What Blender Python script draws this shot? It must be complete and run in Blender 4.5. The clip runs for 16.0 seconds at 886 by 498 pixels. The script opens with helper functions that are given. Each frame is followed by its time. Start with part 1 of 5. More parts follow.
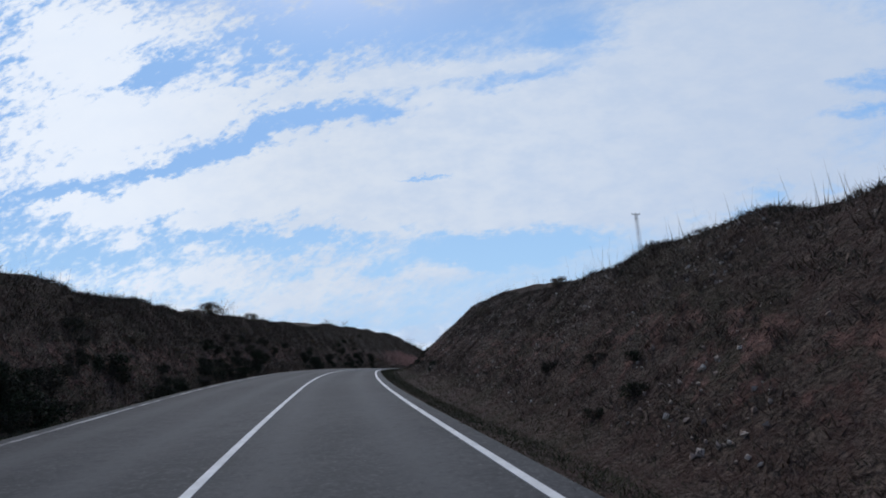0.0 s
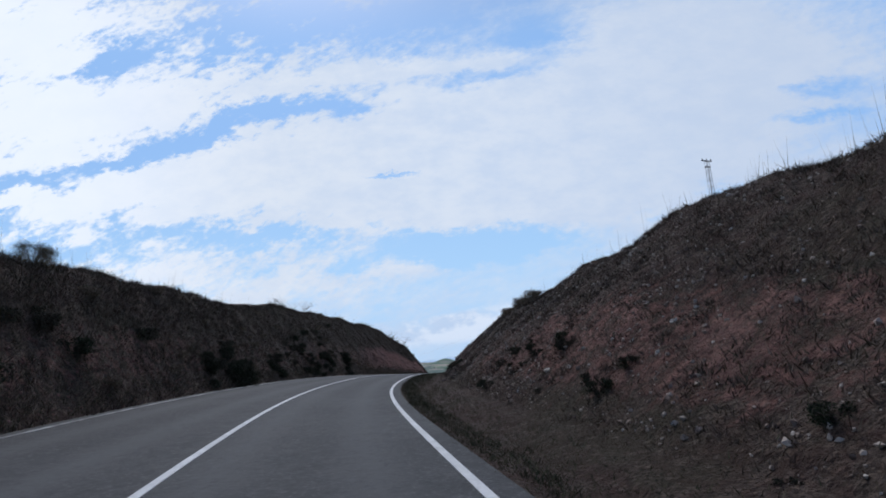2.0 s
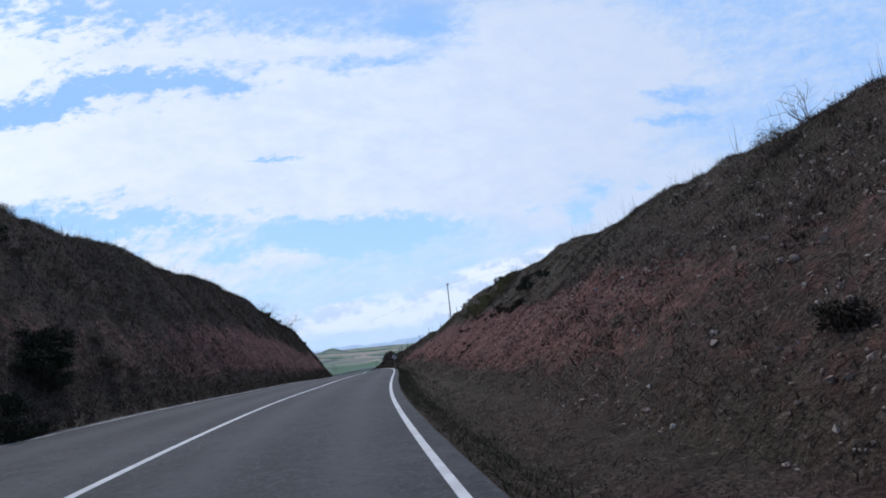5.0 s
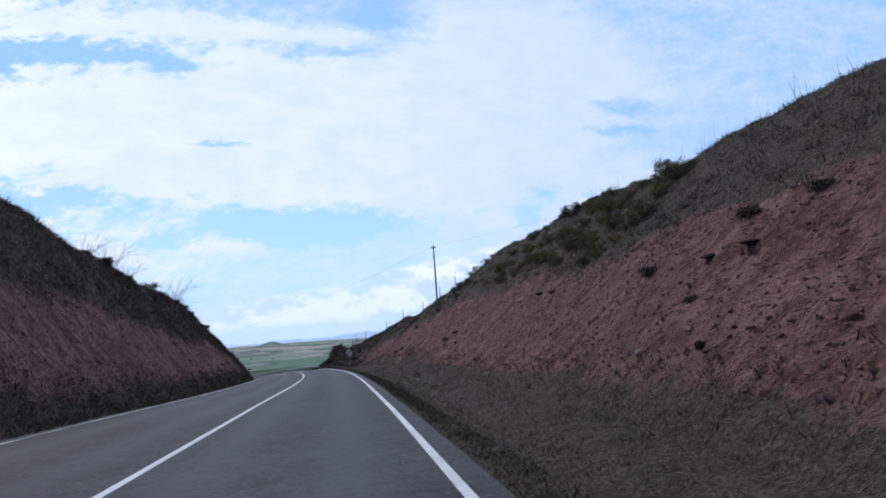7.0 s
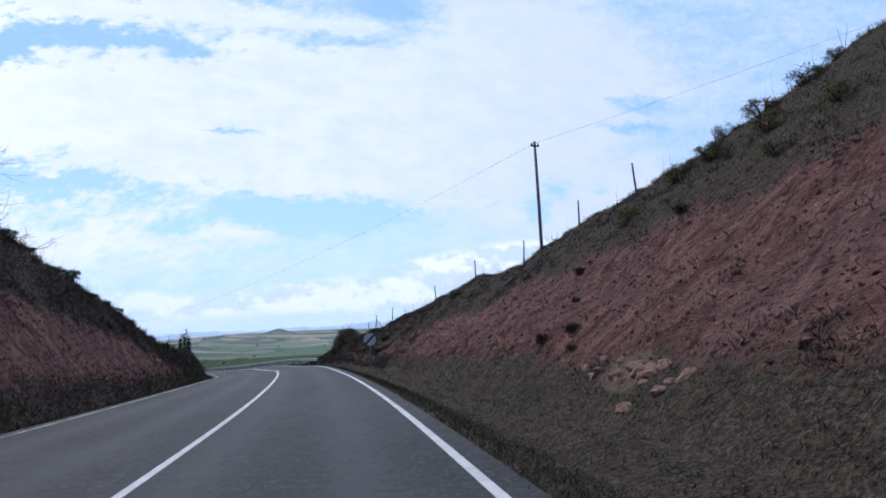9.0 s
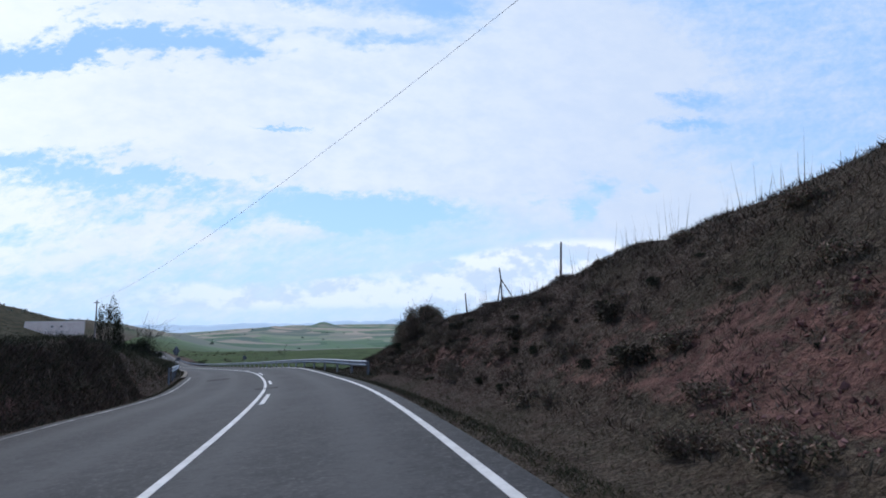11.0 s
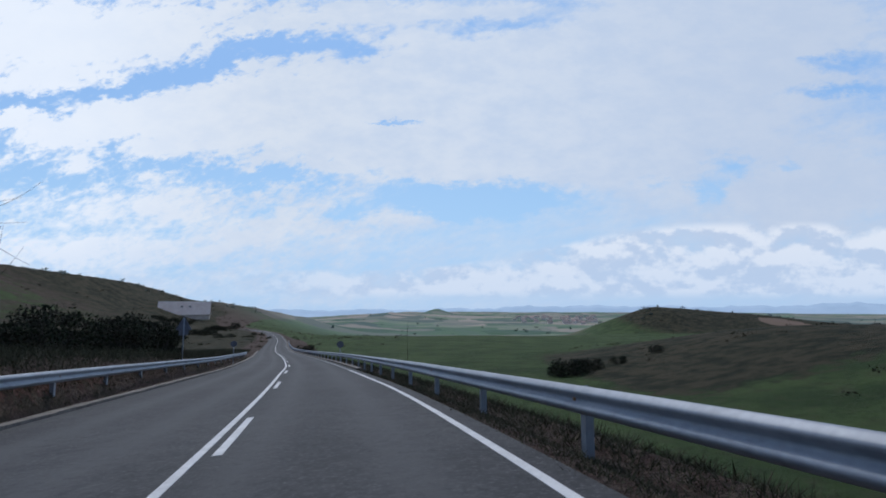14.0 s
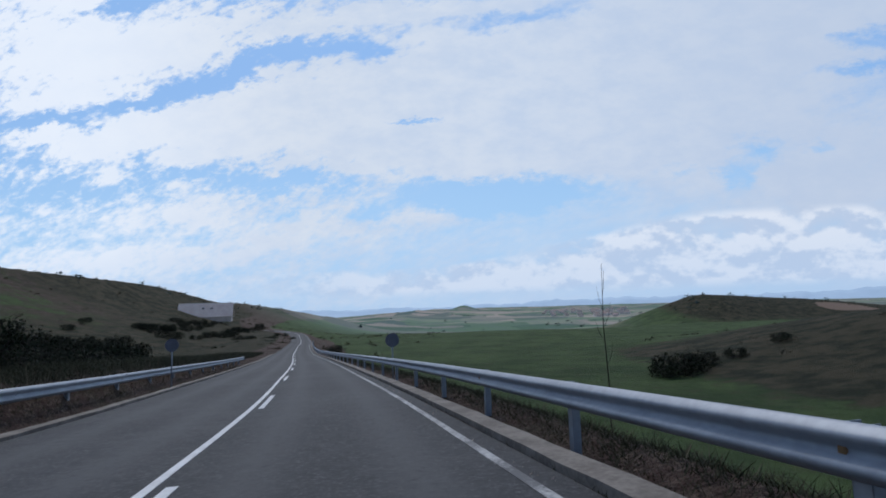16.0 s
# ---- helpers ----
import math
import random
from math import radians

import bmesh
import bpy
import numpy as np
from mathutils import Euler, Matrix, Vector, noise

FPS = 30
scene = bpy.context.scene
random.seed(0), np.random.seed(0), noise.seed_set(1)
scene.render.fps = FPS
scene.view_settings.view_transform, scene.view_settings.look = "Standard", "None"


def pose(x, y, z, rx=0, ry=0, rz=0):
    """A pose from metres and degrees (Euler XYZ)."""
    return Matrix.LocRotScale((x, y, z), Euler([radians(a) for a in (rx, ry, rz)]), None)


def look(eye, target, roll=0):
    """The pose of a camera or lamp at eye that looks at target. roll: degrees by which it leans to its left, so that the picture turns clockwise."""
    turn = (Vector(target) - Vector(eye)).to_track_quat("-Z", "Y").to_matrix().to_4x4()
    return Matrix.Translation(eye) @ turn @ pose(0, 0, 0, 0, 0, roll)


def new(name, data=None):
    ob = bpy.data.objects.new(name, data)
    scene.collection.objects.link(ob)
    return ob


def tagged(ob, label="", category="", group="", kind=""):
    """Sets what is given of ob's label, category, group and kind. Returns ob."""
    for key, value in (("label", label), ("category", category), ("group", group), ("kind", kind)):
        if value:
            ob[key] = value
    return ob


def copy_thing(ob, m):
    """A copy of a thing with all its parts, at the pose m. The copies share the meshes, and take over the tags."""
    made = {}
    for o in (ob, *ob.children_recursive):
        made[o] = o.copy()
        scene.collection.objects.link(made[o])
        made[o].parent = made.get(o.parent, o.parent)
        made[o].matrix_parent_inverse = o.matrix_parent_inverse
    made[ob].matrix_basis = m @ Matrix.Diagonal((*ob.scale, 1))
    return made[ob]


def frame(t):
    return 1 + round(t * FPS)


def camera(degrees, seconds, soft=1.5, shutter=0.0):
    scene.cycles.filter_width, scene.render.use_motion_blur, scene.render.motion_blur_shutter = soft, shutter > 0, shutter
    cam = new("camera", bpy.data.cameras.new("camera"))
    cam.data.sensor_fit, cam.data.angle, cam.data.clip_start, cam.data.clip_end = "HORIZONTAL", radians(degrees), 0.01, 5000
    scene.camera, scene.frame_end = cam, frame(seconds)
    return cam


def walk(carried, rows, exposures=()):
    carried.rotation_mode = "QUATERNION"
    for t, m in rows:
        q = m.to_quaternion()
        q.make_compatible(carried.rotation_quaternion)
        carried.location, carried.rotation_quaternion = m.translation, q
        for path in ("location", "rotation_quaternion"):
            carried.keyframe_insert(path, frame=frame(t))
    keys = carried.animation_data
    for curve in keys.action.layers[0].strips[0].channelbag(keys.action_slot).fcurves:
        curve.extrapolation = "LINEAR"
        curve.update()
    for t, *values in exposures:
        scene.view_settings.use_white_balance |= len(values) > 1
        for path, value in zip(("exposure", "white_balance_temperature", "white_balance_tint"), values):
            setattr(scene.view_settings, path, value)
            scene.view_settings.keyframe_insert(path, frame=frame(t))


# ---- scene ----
# a car drives a country road through a cutting and out over a valley
cam = camera(80.0, 16.0, soft=1.8)
ROWS = [
    (0.0, 0.00, 0.00, 1.250, 102.06, 3.39, 3.58),
    (0.5, -1.84, 7.16, 1.466, 101.64, 3.35, 2.96),
    (1.0, -3.59, 14.33, 1.649, 101.43, 3.58, 2.23),
    (1.5, -5.21, 21.50, 1.832, 101.74, 4.24, 1.18),
    (2.0, -6.68, 28.68, 2.009, 101.55, 3.85, 0.03),
    (2.5, -7.95, 35.87, 2.116, 100.41, 5.25, -1.89),
    (3.0, -8.96, 43.06, 2.158, 100.48, 5.11, -3.92),
    (3.5, -9.68, 50.26, 2.159, 99.83, 6.35, -6.34),
    (4.0, -10.09, 57.44, 2.131, 99.97, 6.18, -8.75),
    (4.2, -10.18, 60.30, 2.115, 99.83, 6.12, -9.41),
    (5.2, -10.13, 74.59, 1.953, 99.14, 5.82, -12.71),
    (6.3, -9.16, 90.17, 1.585, 98.38, 5.49, -16.33),
    (6.5, -8.89, 92.98, 1.500, 98.24, 5.43, -16.99),
    (7.0, -8.11, 99.99, 1.284, 98.42, 4.18, -18.02),
    (7.5, -7.30, 106.94, 1.060, 98.25, 3.68, -17.96),
    (8.0, -6.50, 113.87, 0.785, 97.26, 4.49, -17.74),
    (8.5, -5.74, 120.76, 0.498, 98.07, 2.58, -17.59),
    (9.0, -5.03, 127.62, 0.229, 97.72, 2.30, -17.33),
    (9.2, -4.76, 130.35, 0.117, 97.70, 2.16, -16.88),
    (10.2, -3.77, 144.02, -0.460, 97.61, 1.45, -14.62),
    (11.3, -3.33, 158.99, -1.116, 97.52, 0.67, -12.13),
    (11.5, -3.32, 161.70, -1.241, 97.50, 0.52, -11.68),
    (12.0, -3.45, 168.47, -1.586, 96.96, -0.50, -9.80),
    (12.5, -3.81, 175.21, -2.022, 95.51, -0.29, -7.77),
    (13.0, -4.45, 181.92, -2.465, 96.79, -0.86, -5.25),
    (13.5, -5.36, 188.58, -2.828, 97.47, -1.05, -2.98),
    (14.0, -6.52, 195.18, -3.203, 96.37, 0.06, -0.85),
    (14.5, -7.82, 201.73, -3.641, 96.11, 0.03, -0.25),
    (15.0, -9.19, 208.20, -4.111, 95.83, 0.44, 0.57),
    (15.5, -10.63, 214.60, -4.600, 95.63, 0.95, 1.23),
    (16.0, -12.12, 220.94, -5.074, 96.10, 1.84, 1.94),
]
walk(cam, [(t, pose(x, y, z, rx, ry, rz)) for t, x, y, z, rx, ry, rz in ROWS],
     exposures=[(0.0, -0.30, 5900, 11), (4.0, -0.10, 5850, 12), (6.3, 0.0, 5650, 14), (7.0, 0.06, 5650, 15), (9.2, 0.10, 5750, 14), (12.0, -0.10, 5850, 11), (14.0, -0.30, 5850, 11), (16.0, -0.32, 5850, 11)])

# ---- world and sun ----
SUN_AZ, SUN_EL = radians(-18), radians(50)   # high, ahead and a little to the left, behind thin cloud
world = bpy.data.worlds.new("world")
scene.world = world
world.use_nodes = True
WT = world.node_tree
WT.nodes.clear()


class Nodes:
    """Short hand for node trees."""
    def __init__(self, tree):
        self.tree = tree

    def add(self, kind, **sets):
        n = self.tree.nodes.new(kind)
        for key, value in sets.items():
            if key in n.inputs:
                n.inputs[key].default_value = value
        return n

    def link(self, a, b):
        self.tree.links.new(a, b)

    def put(self, sock, v):
        if isinstance(v, (int, float, tuple, list)):
            sock.default_value = v
        else:
            self.link(v, sock)

    def math(self, op, a, b=0.0, c=0.0, clamp=False):
        n = self.tree.nodes.new("ShaderNodeMath")
        n.operation, n.use_clamp = op, clamp
        for s, v in zip(n.inputs, (a, b, c)):
            self.put(s, v)
        return n.outputs[0]

    def mix(self, fac, a, b, blend="MIX"):
        n = self.tree.nodes.new("ShaderNodeMix")
        n.data_type, n.blend_type = "RGBA", blend
        self.put(n.inputs[0], fac)
        self.put(n.inputs[6], a if not isinstance(a, tuple) else (*a[:3], 1.0))
        self.put(n.inputs[7], b if not isinstance(b, tuple) else (*b[:3], 1.0))
        return n.outputs[2]

    def step(self, v, lo, hi, a=0.0, b=1.0, smooth=True):
        n = self.tree.nodes.new("ShaderNodeMapRange")
        n.interpolation_type = "SMOOTHSTEP" if smooth else "LINEAR"
        self.put(n.inputs[0], v)
        for i, w in zip((1, 2, 3, 4), (lo, hi, a, b)):
            n.inputs[i].default_value = w
        return n.outputs[0]

    def noise(self, vec, scale, detail=4.0, rough=0.55, distort=0.0, dim="3D"):
        n = self.tree.nodes.new("ShaderNodeTexNoise")
        n.noise_dimensions = dim
        if vec is not None:
            self.link(vec, n.inputs["Vector"])
        n.inputs["Scale"].default_value, n.inputs["Detail"].default_value = scale, detail
        n.inputs["Roughness"].default_value, n.inputs["Distortion"].default_value = rough, distort
        return n.outputs["Fac"]

    def vec(self, x, y, z):
        n = self.tree.nodes.new("ShaderNodeCombineXYZ")
        for s, v in zip(n.inputs, (x, y, z)):
            self.put(s, v)
        return n.outputs[0]

    def ramp(self, fac, stops):
        n = self.tree.nodes.new("ShaderNodeValToRGB")
        while len(n.color_ramp.elements) < len(stops):
            n.color_ramp.elements.new(0.5)
        for e, (p, c) in zip(n.color_ramp.elements, stops):
            e.position, e.color = p, (*c, 1.0)
        self.put(n.inputs[0], fac)
        return n.outputs[0]


def build_sky():
    """Blue sky with long banks of thin cloud, on a flat chart of the sky ahead (units: tangent of the angle)."""
    N = Nodes(WT)
    coord = N.add("ShaderNodeTexCoord").outputs["Generated"]
    sep = N.add("ShaderNodeSeparateXYZ")
    N.link(coord, sep.inputs[0])
    dx, dy, dz = sep.outputs
    front = N.math("MAXIMUM", dy, 0.2)
    a, b = N.math("DIVIDE", dx, front), N.math("DIVIDE", dz, front)
    # ragged edges: the chart is shifted by noise
    w1 = N.noise(N.vec(a, N.math("MULTIPLY", b, 1.8), 0.0), 15.0, 7.0, 0.66)
    w2 = N.noise(N.vec(N.math("ADD", a, 7.3), N.math("MULTIPLY", b, 1.8), 3.1), 15.0, 7.0, 0.66)
    a2 = N.math("MULTIPLY_ADD", N.math("SUBTRACT", w1, 0.5), 0.16, a)
    b2 = N.math("MULTIPLY_ADD", N.math("SUBTRACT", w2, 0.5), 0.09, b)

    def blob(cx, cy, rx, ry, deg, weight, into):
        """Adds a soft oval patch of cloud (or of clear sky, if the weight is negative)."""
        c, s = math.cos(radians(deg)), math.sin(radians(deg))
        p, q = N.math("SUBTRACT", a2, cx), N.math("SUBTRACT", b2, cy)
        u = N.math("MULTIPLY_ADD", q, s / rx, N.math("MULTIPLY", p, c / rx))
        v = N.math("MULTIPLY_ADD", q, c / ry, N.math("MULTIPLY", p, -s / ry))
        d = N.math("MULTIPLY_ADD", v, v, N.math("MULTIPLY", u, u))
        g = N.math("EXPONENT", N.math("MULTIPLY", d, -1.0))
        return N.math("MULTIPLY_ADD", g, weight, into)

    den = 0.40
    den = blob(-0.739, 0.525, 0.190, 0.071, 5, 0.50, den)
    den = blob(-0.505, 0.537, 0.202, 0.053, 8, 0.35, den)
    den = blob(-0.181, 0.580, 0.214, 0.026, 3, 0.35, den)
    den = blob(-0.778, 0.443, 0.100, 0.029, 0, 0.30, den)
    den = blob(-0.672, 0.352, 0.121, 0.036, 10, 0.50, den)
    den = blob(-0.475, 0.369, 0.187, 0.057, 8, 0.50, den)
    den = blob(-0.244, 0.398, 0.221, 0.086, 8, 0.50, den)
    den = blob(0.078, 0.398, 0.289, 0.138, 0, 0.50, den)
    den = blob(0.412, 0.422, 0.335, 0.174, 0, 0.50, den)
    den = blob(0.733, 0.229, 0.274, 0.100, 0, 0.35, den)
    den = blob(0.643, 0.539, 0.294, 0.071, 0, 0.40, den)
    den = blob(-0.066, 0.285, 0.219, 0.031, 0, 0.30, den)
    den = blob(0.241, 0.274, 0.198, 0.028, 0, 0.35, den)
    den = blob(-0.832, 0.369, 0.049, 0.014, 15, 0.50, den)
    den = blob(-0.688, 0.273, 0.027, 0.009, 0, 0.30, den)
    den = blob(-0.487, 0.184, 0.357, 0.044, -6, 0.18, den)
    den = blob(-0.087, 0.168, 0.130, 0.020, 0, 0.22, den)
    den = blob(-0.623, 0.108, 0.343, 0.032, 0, 0.20, den)
    den = blob(-0.807, 0.392, 0.077, 0.016, 0, -0.40, den)
    den = blob(-0.610, 0.426, 0.122, 0.016, 10, -0.42, den)
    den = blob(-0.425, 0.491, 0.145, 0.037, 15, -0.42, den)
    den = blob(-0.247, 0.520, 0.135, 0.021, 0, -0.38, den)
    den = blob(-0.112, 0.509, 0.067, 0.014, 0, -0.20, den)
    den = blob(0.136, 0.562, 0.147, 0.024, 3, -0.40, den)
    den = blob(0.065, 0.207, 0.136, 0.033, 0, -0.85, den)
    den = blob(-0.184, 0.176, 0.065, 0.018, 0, -0.35, den)
    den = blob(0.218, 0.207, 0.098, 0.017, 0, -0.25, den)
    den = blob(-0.492, 0.273, 0.240, 0.019, -5, -0.26, den)
    den = blob(-0.783, 0.239, 0.163, 0.039, 0, -0.24, den)
    den = blob(-0.284, 0.251, 0.098, 0.016, 0, -0.15, den)
    den = blob(-0.072, 0.362, 0.077, 0.008, 0, -0.70, den)
    den = blob(0.582, 0.279, 0.055, 0.025, 0, -0.60, den)
    den = blob(0.536, 0.229, 0.033, 0.028, 0, -0.50, den)
    den = blob(0.692, 0.274, 0.028, 0.016, 0, -0.40, den)
    den = blob(0.437, 0.238, 0.033, 0.011, 0, -0.30, den)
    den = blob(0.798, 0.492, 0.090, 0.021, 0, -0.50, den)
    den = blob(0.804, 0.428, 0.090, 0.012, 0, -0.40, den)
    den = blob(-0.817, 0.725, 0.143, 0.134, 0, 0.50, den)
    den = blob(-0.647, 0.647, 0.106, 0.026, 20, -0.42, den)
    den = blob(-0.533, 0.745, 0.132, 0.034, 5, 0.22, den)
    den = blob(-0.113, 0.724, 0.312, 0.054, 0, -0.38, den)
    den = blob(0.251, 0.632, 0.083, 0.046, 0, -0.42, den)
    den = blob(0.563, 0.631, 0.238, 0.105, 0, 0.50, den)
    den = blob(0.093, 0.591, 0.141, 0.018, 5, 0.20, den)
    # ripples of cloud, drawn out along the wind, at three sizes
    along = N.math("MULTIPLY_ADD", b, 0.36, N.math("MULTIPLY", a, 0.93))
    across = N.math("MULTIPLY_ADD", b, 0.93, N.math("MULTIPLY", a, -0.36))
    fleck = N.noise(N.vec(along, N.math("MULTIPLY", across, 2.1), 1.7), 12.0, 9.0, 0.62, 0.5)
    curd = N.noise(N.vec(along, N.math("MULTIPLY", across, 1.7), 6.2), 46.0, 5.0, 0.6, 0.3)
    streak = N.noise(N.vec(N.math("MULTIPLY", N.math("MULTIPLY_ADD", b, 0.9, a), 0.5), N.math("MULTIPLY", N.math("MULTIPLY_ADD", a, -0.22, b), 3.2), 4.4), 9.0, 6.0, 0.6)
    broad = N.noise(N.vec(a, N.math("MULTIPLY", b, 3.0), 5.7), 5.0, 4.0, 0.5)
    mottled = N.math("MULTIPLY", N.step(a, 0.25, -0.45, 0.30, 1.0), N.step(b, 0.08, 0.3, 0.5, 1.0))
    den = N.math("MULTIPLY_ADD", N.math("SUBTRACT", fleck, 0.5), N.math("MULTIPLY", mottled, 1.25), den)
    den = N.math("MULTIPLY_ADD", N.math("SUBTRACT", curd, 0.5), N.math("MULTIPLY", mottled, 0.95), den)
    den = N.math("MULTIPLY_ADD", N.math("SUBTRACT", streak, 0.5), 0.35, den)
    den = N.math("MULTIPLY_ADD", N.math("SUBTRACT", broad, 0.5), 0.22, den)
    # the rest of the sky, to the sides, overhead and behind: broken cloud over deep blue
    rest = N.noise(coord, 2.6, 8.0, 0.6, 0.5)
    ahead = N.math("MULTIPLY", N.step(dy, 0.2, 0.5), N.step(dz, 0.75, 0.5))
    den = N.mix(ahead, N.step(rest, 0.44, 0.74, 0.05, 0.7), den)
    cover = N.mix(N.step(a, -0.3, 0.5), N.step(den, 0.24, 0.66), N.step(den, 0.14, 0.74))
    sky = N.tree.nodes.new("ShaderNodeTexSky")
    sky.sky_type, sky.sun_disc = "NISHITA", False
    sky.sun_elevation, sky.sun_rotation = SUN_EL, SUN_AZ
    sky.altitude, sky.air_density, sky.dust_density = 800.0, 1.0, 1.5
    clear = N.mix(1.0, sky.outputs[0], (0.115, 0.115, 0.115), "MULTIPLY")
    pale = N.mix(N.step(b, 0.12, 0.5), (0.50, 0.76, 1.02), (0.36, 0.61, 0.98))
    blue = N.mix(N.math("MULTIPLY", ahead, 0.85), clear, pale)
    puff = N.noise(N.vec(a, N.math("MULTIPLY", b, 1.8), 9.1), 13.0, 7.0, 0.62)
    lit = N.math("ADD", N.step(puff, 0.3, 0.7, 0.0, 0.55), N.step(a, 0.4, -0.7, 0.0, 0.5))
    white = N.mix(lit, (0.70, 0.79, 0.91), (0.90, 0.93, 0.95))
    white = N.mix(N.step(a, -0.25, -0.8, 0.0, 0.7), white, (1.12, 1.14, 1.15))
    white = N.mix(N.step(a, 0.0, 0.8, 0.0, 0.6), white, (0.62, 0.70, 0.82))
    white = N.mix(ahead, (0.60, 0.63, 0.68), white)
    low = N.step(b, 0.16, 0.02)
    col = N.mix(cover, blue, white)
    # heaped clouds low over the plain, grey beneath and white on top
    heap = N.noise(N.vec(a, N.math("MULTIPLY", b, 1.5), 2.2), 9.5, 8.0, 0.56)
    over = N.noise(N.vec(a, N.math("MULTIPLY", N.math("ADD", b, 0.017), 1.5), 2.2), 9.5, 8.0, 0.56)
    crest = N.step(a, -0.1, 0.55, 0.075, 0.17)
    room = N.math("SUBTRACT", 1.0, N.math("DIVIDE", b, crest), clamp=True)
    body = N.math("MULTIPLY_ADD", room, 0.42, N.math("SUBTRACT", heap, 0.30))
    mass = N.math("MULTIPLY", N.step(body, 0.11, 0.33), N.math("MULTIPLY", N.step(room, 0.0, 0.12), N.step(b, 0.012, 0.035)))
    mass = N.math("MULTIPLY", mass, N.step(a, -0.45, -0.1, 0.2, 0.85))
    face = N.step(N.math("SUBTRACT", heap, over), -0.075, 0.06)
    col = N.mix(N.math("MULTIPLY", mass, ahead), col, N.mix(face, (0.66, 0.75, 0.88), (1.0, 1.01, 1.02)))
    col = N.mix(N.math("MULTIPLY", low, 0.35), col, (0.58, 0.73, 0.93))
    back = N.add("ShaderNodeBackground")
    N.link(col, back.inputs[0])
    back.inputs[1].default_value = 1.0
    out = N.add("ShaderNodeOutputWorld")
    N.link(back.outputs[0], out.inputs[0])


build_sky()
sun = new("sun", bpy.data.lights.new("sun", "SUN"))
sun.data.energy, sun.data.angle, sun.data.color = 1.7, radians(14), (1.0, 0.92, 0.82)
sun.matrix_world = look((0, 0, 60), (60 * math.sin(-SUN_AZ) * math.cos(SUN_EL) * 1.0,
                                     -60 * math.cos(SUN_AZ) * math.cos(SUN_EL), 60 - 60 * math.sin(SUN_EL)))

# ---- plan of the road: u counts about 14 m each ----
PLAN = [(-30, 130, -330, -8), (-4, 19, -55, -2), (-2, 8.5, -28, -0.95), (-1, 4.0, -14.2, -0.45), (0, 0, 0, 0), (1, -3.59, 14.33, 0.40), (2, -6.68, 28.68, 0.76),
        (3, -8.96, 43.06, 0.91), (4, -10.09, 57.44, 0.88), (5, -10.2, 71.74, 0.75), (6, -9.52, 85.94, 0.45)]
PLAN += [(7, -8.11, 99.99, 0.03), (8, -6.5, 113.87, -0.46), (9, -5.03, 127.62, -1.02), (10, -3.92, 141.29, -1.59), (11, -3.38, 154.91, -2.18),
         (12, -3.45, 168.47, -2.84), (13, -4.45, 181.92, -3.72), (14, -6.52, 195.18, -4.45), (15, -9.19, 208.2, -5.36), (16, -12.12, 220.94, -6.32)]
PLAN += [(17, -15.1, 233.4, -7.25), (18, -18.7, 246, -8.15), (20, -26.2, 270.6, -9.9), (23, -38.0, 307.6, -12.3), (27, -52.5, 356, -14.6), (32, -70, 417, -16.2),
         (38, -97, 494, -17.0), (44, -134, 566, -18), (50, -170, 622, -20), (60, -205, 760, -38), (80, -205, 1150, -50), (120, -205, 2700, -63), (160, -205, 4950, -66)]
BANK = [(-4, 0), (0, -0.4), (1, -0.8), (2, -1.3), (3, -2.4), (4, -3.2), (5, -3.0), (6, -2.6), (7, -1.5), (8, -0.7), (9, 0.6), (10, 1.4), (11, 2.2), (12, 3.2), (13, 3.8), (14, 3.2), (15, 2.2), (16, 1.4), (18, 0.5), (24, 0)]
# height of the cutting's crests over the road
CUT_R = [(-4, 3), (0, 3.0), (1, 3.0), (2, 4.1), (3, 4.7), (4, 4.4), (5, 4.7), (6, 5.3), (7, 6.25), (8, 7.0), (9, 8.35), (9.6, 7.7), (10.2, 5.9), (11, 4.5), (12, 3.2), (12.5, 2.7), (13, 2.5), (13.4, 1.0), (13.7, 0.0), (20, 0)]
CUT_L = [(-4, 4.3), (0, 4.3), (2, 3.9), (3, 4.3), (3.5, 4.3), (4, 4.5), (4.5, 5.1), (5, 6.0), (5.5, 6.6), (6.3, 7.1), (7.3, 7.6), (8.2, 7.9), (9, 7.75), (9.6, 7.3), (10.2, 6.9), (10.6, 6.2), (11, 5.1), (11.4, 3.7), (11.8, 2.4), (12.2, 2.0), (13, 2.0), (14, 1.5), (20, 0.5), (50, 0.5)]
TOE_R, SLOPE_R, TOE_L, SLOPE_L = 3.5, 0.80, 6.7, 1.4     # foot and steepness of the cut banks
# the painted lines across the road: centre, right edge, left edge
LINE_C = [(-4, -1.4), (0.4, -1.4), (1.4, -1.66), (2.4, -2.02), (3.4, -2.38), (4.4, -2.62), (5.2, -2.8), (6, -2.7), (6.9, -2.45), (7.5, -2.34), (8.4, -2.2), (9.4, -1.95), (10.5, -1.78), (11.9, -1.58),
          (12.9, -1.54), (13.9, -1.46), (14.4, -1.52), (15.4, -1.68), (16.4, -1.86), (20, -1.75), (50, -1.75)]
LINE_R = [(-4, 1.75), (0.4, 1.72), (1.4, 1.38), (2.4, 1.18), (3.4, 0.86), (4.4, 0.94), (6.9, 1.0), (7.5, 1.1), (8.4, 1.2), (9.4, 1.34), (11.9, 1.45), (12.9, 1.5), (13.5, 1.6), (14.4, 1.8), (15, 1.88), (15.5, 1.8),
          (16.1, 1.68), (16.6, 1.54), (20, 1.5), (50, 1.5)]
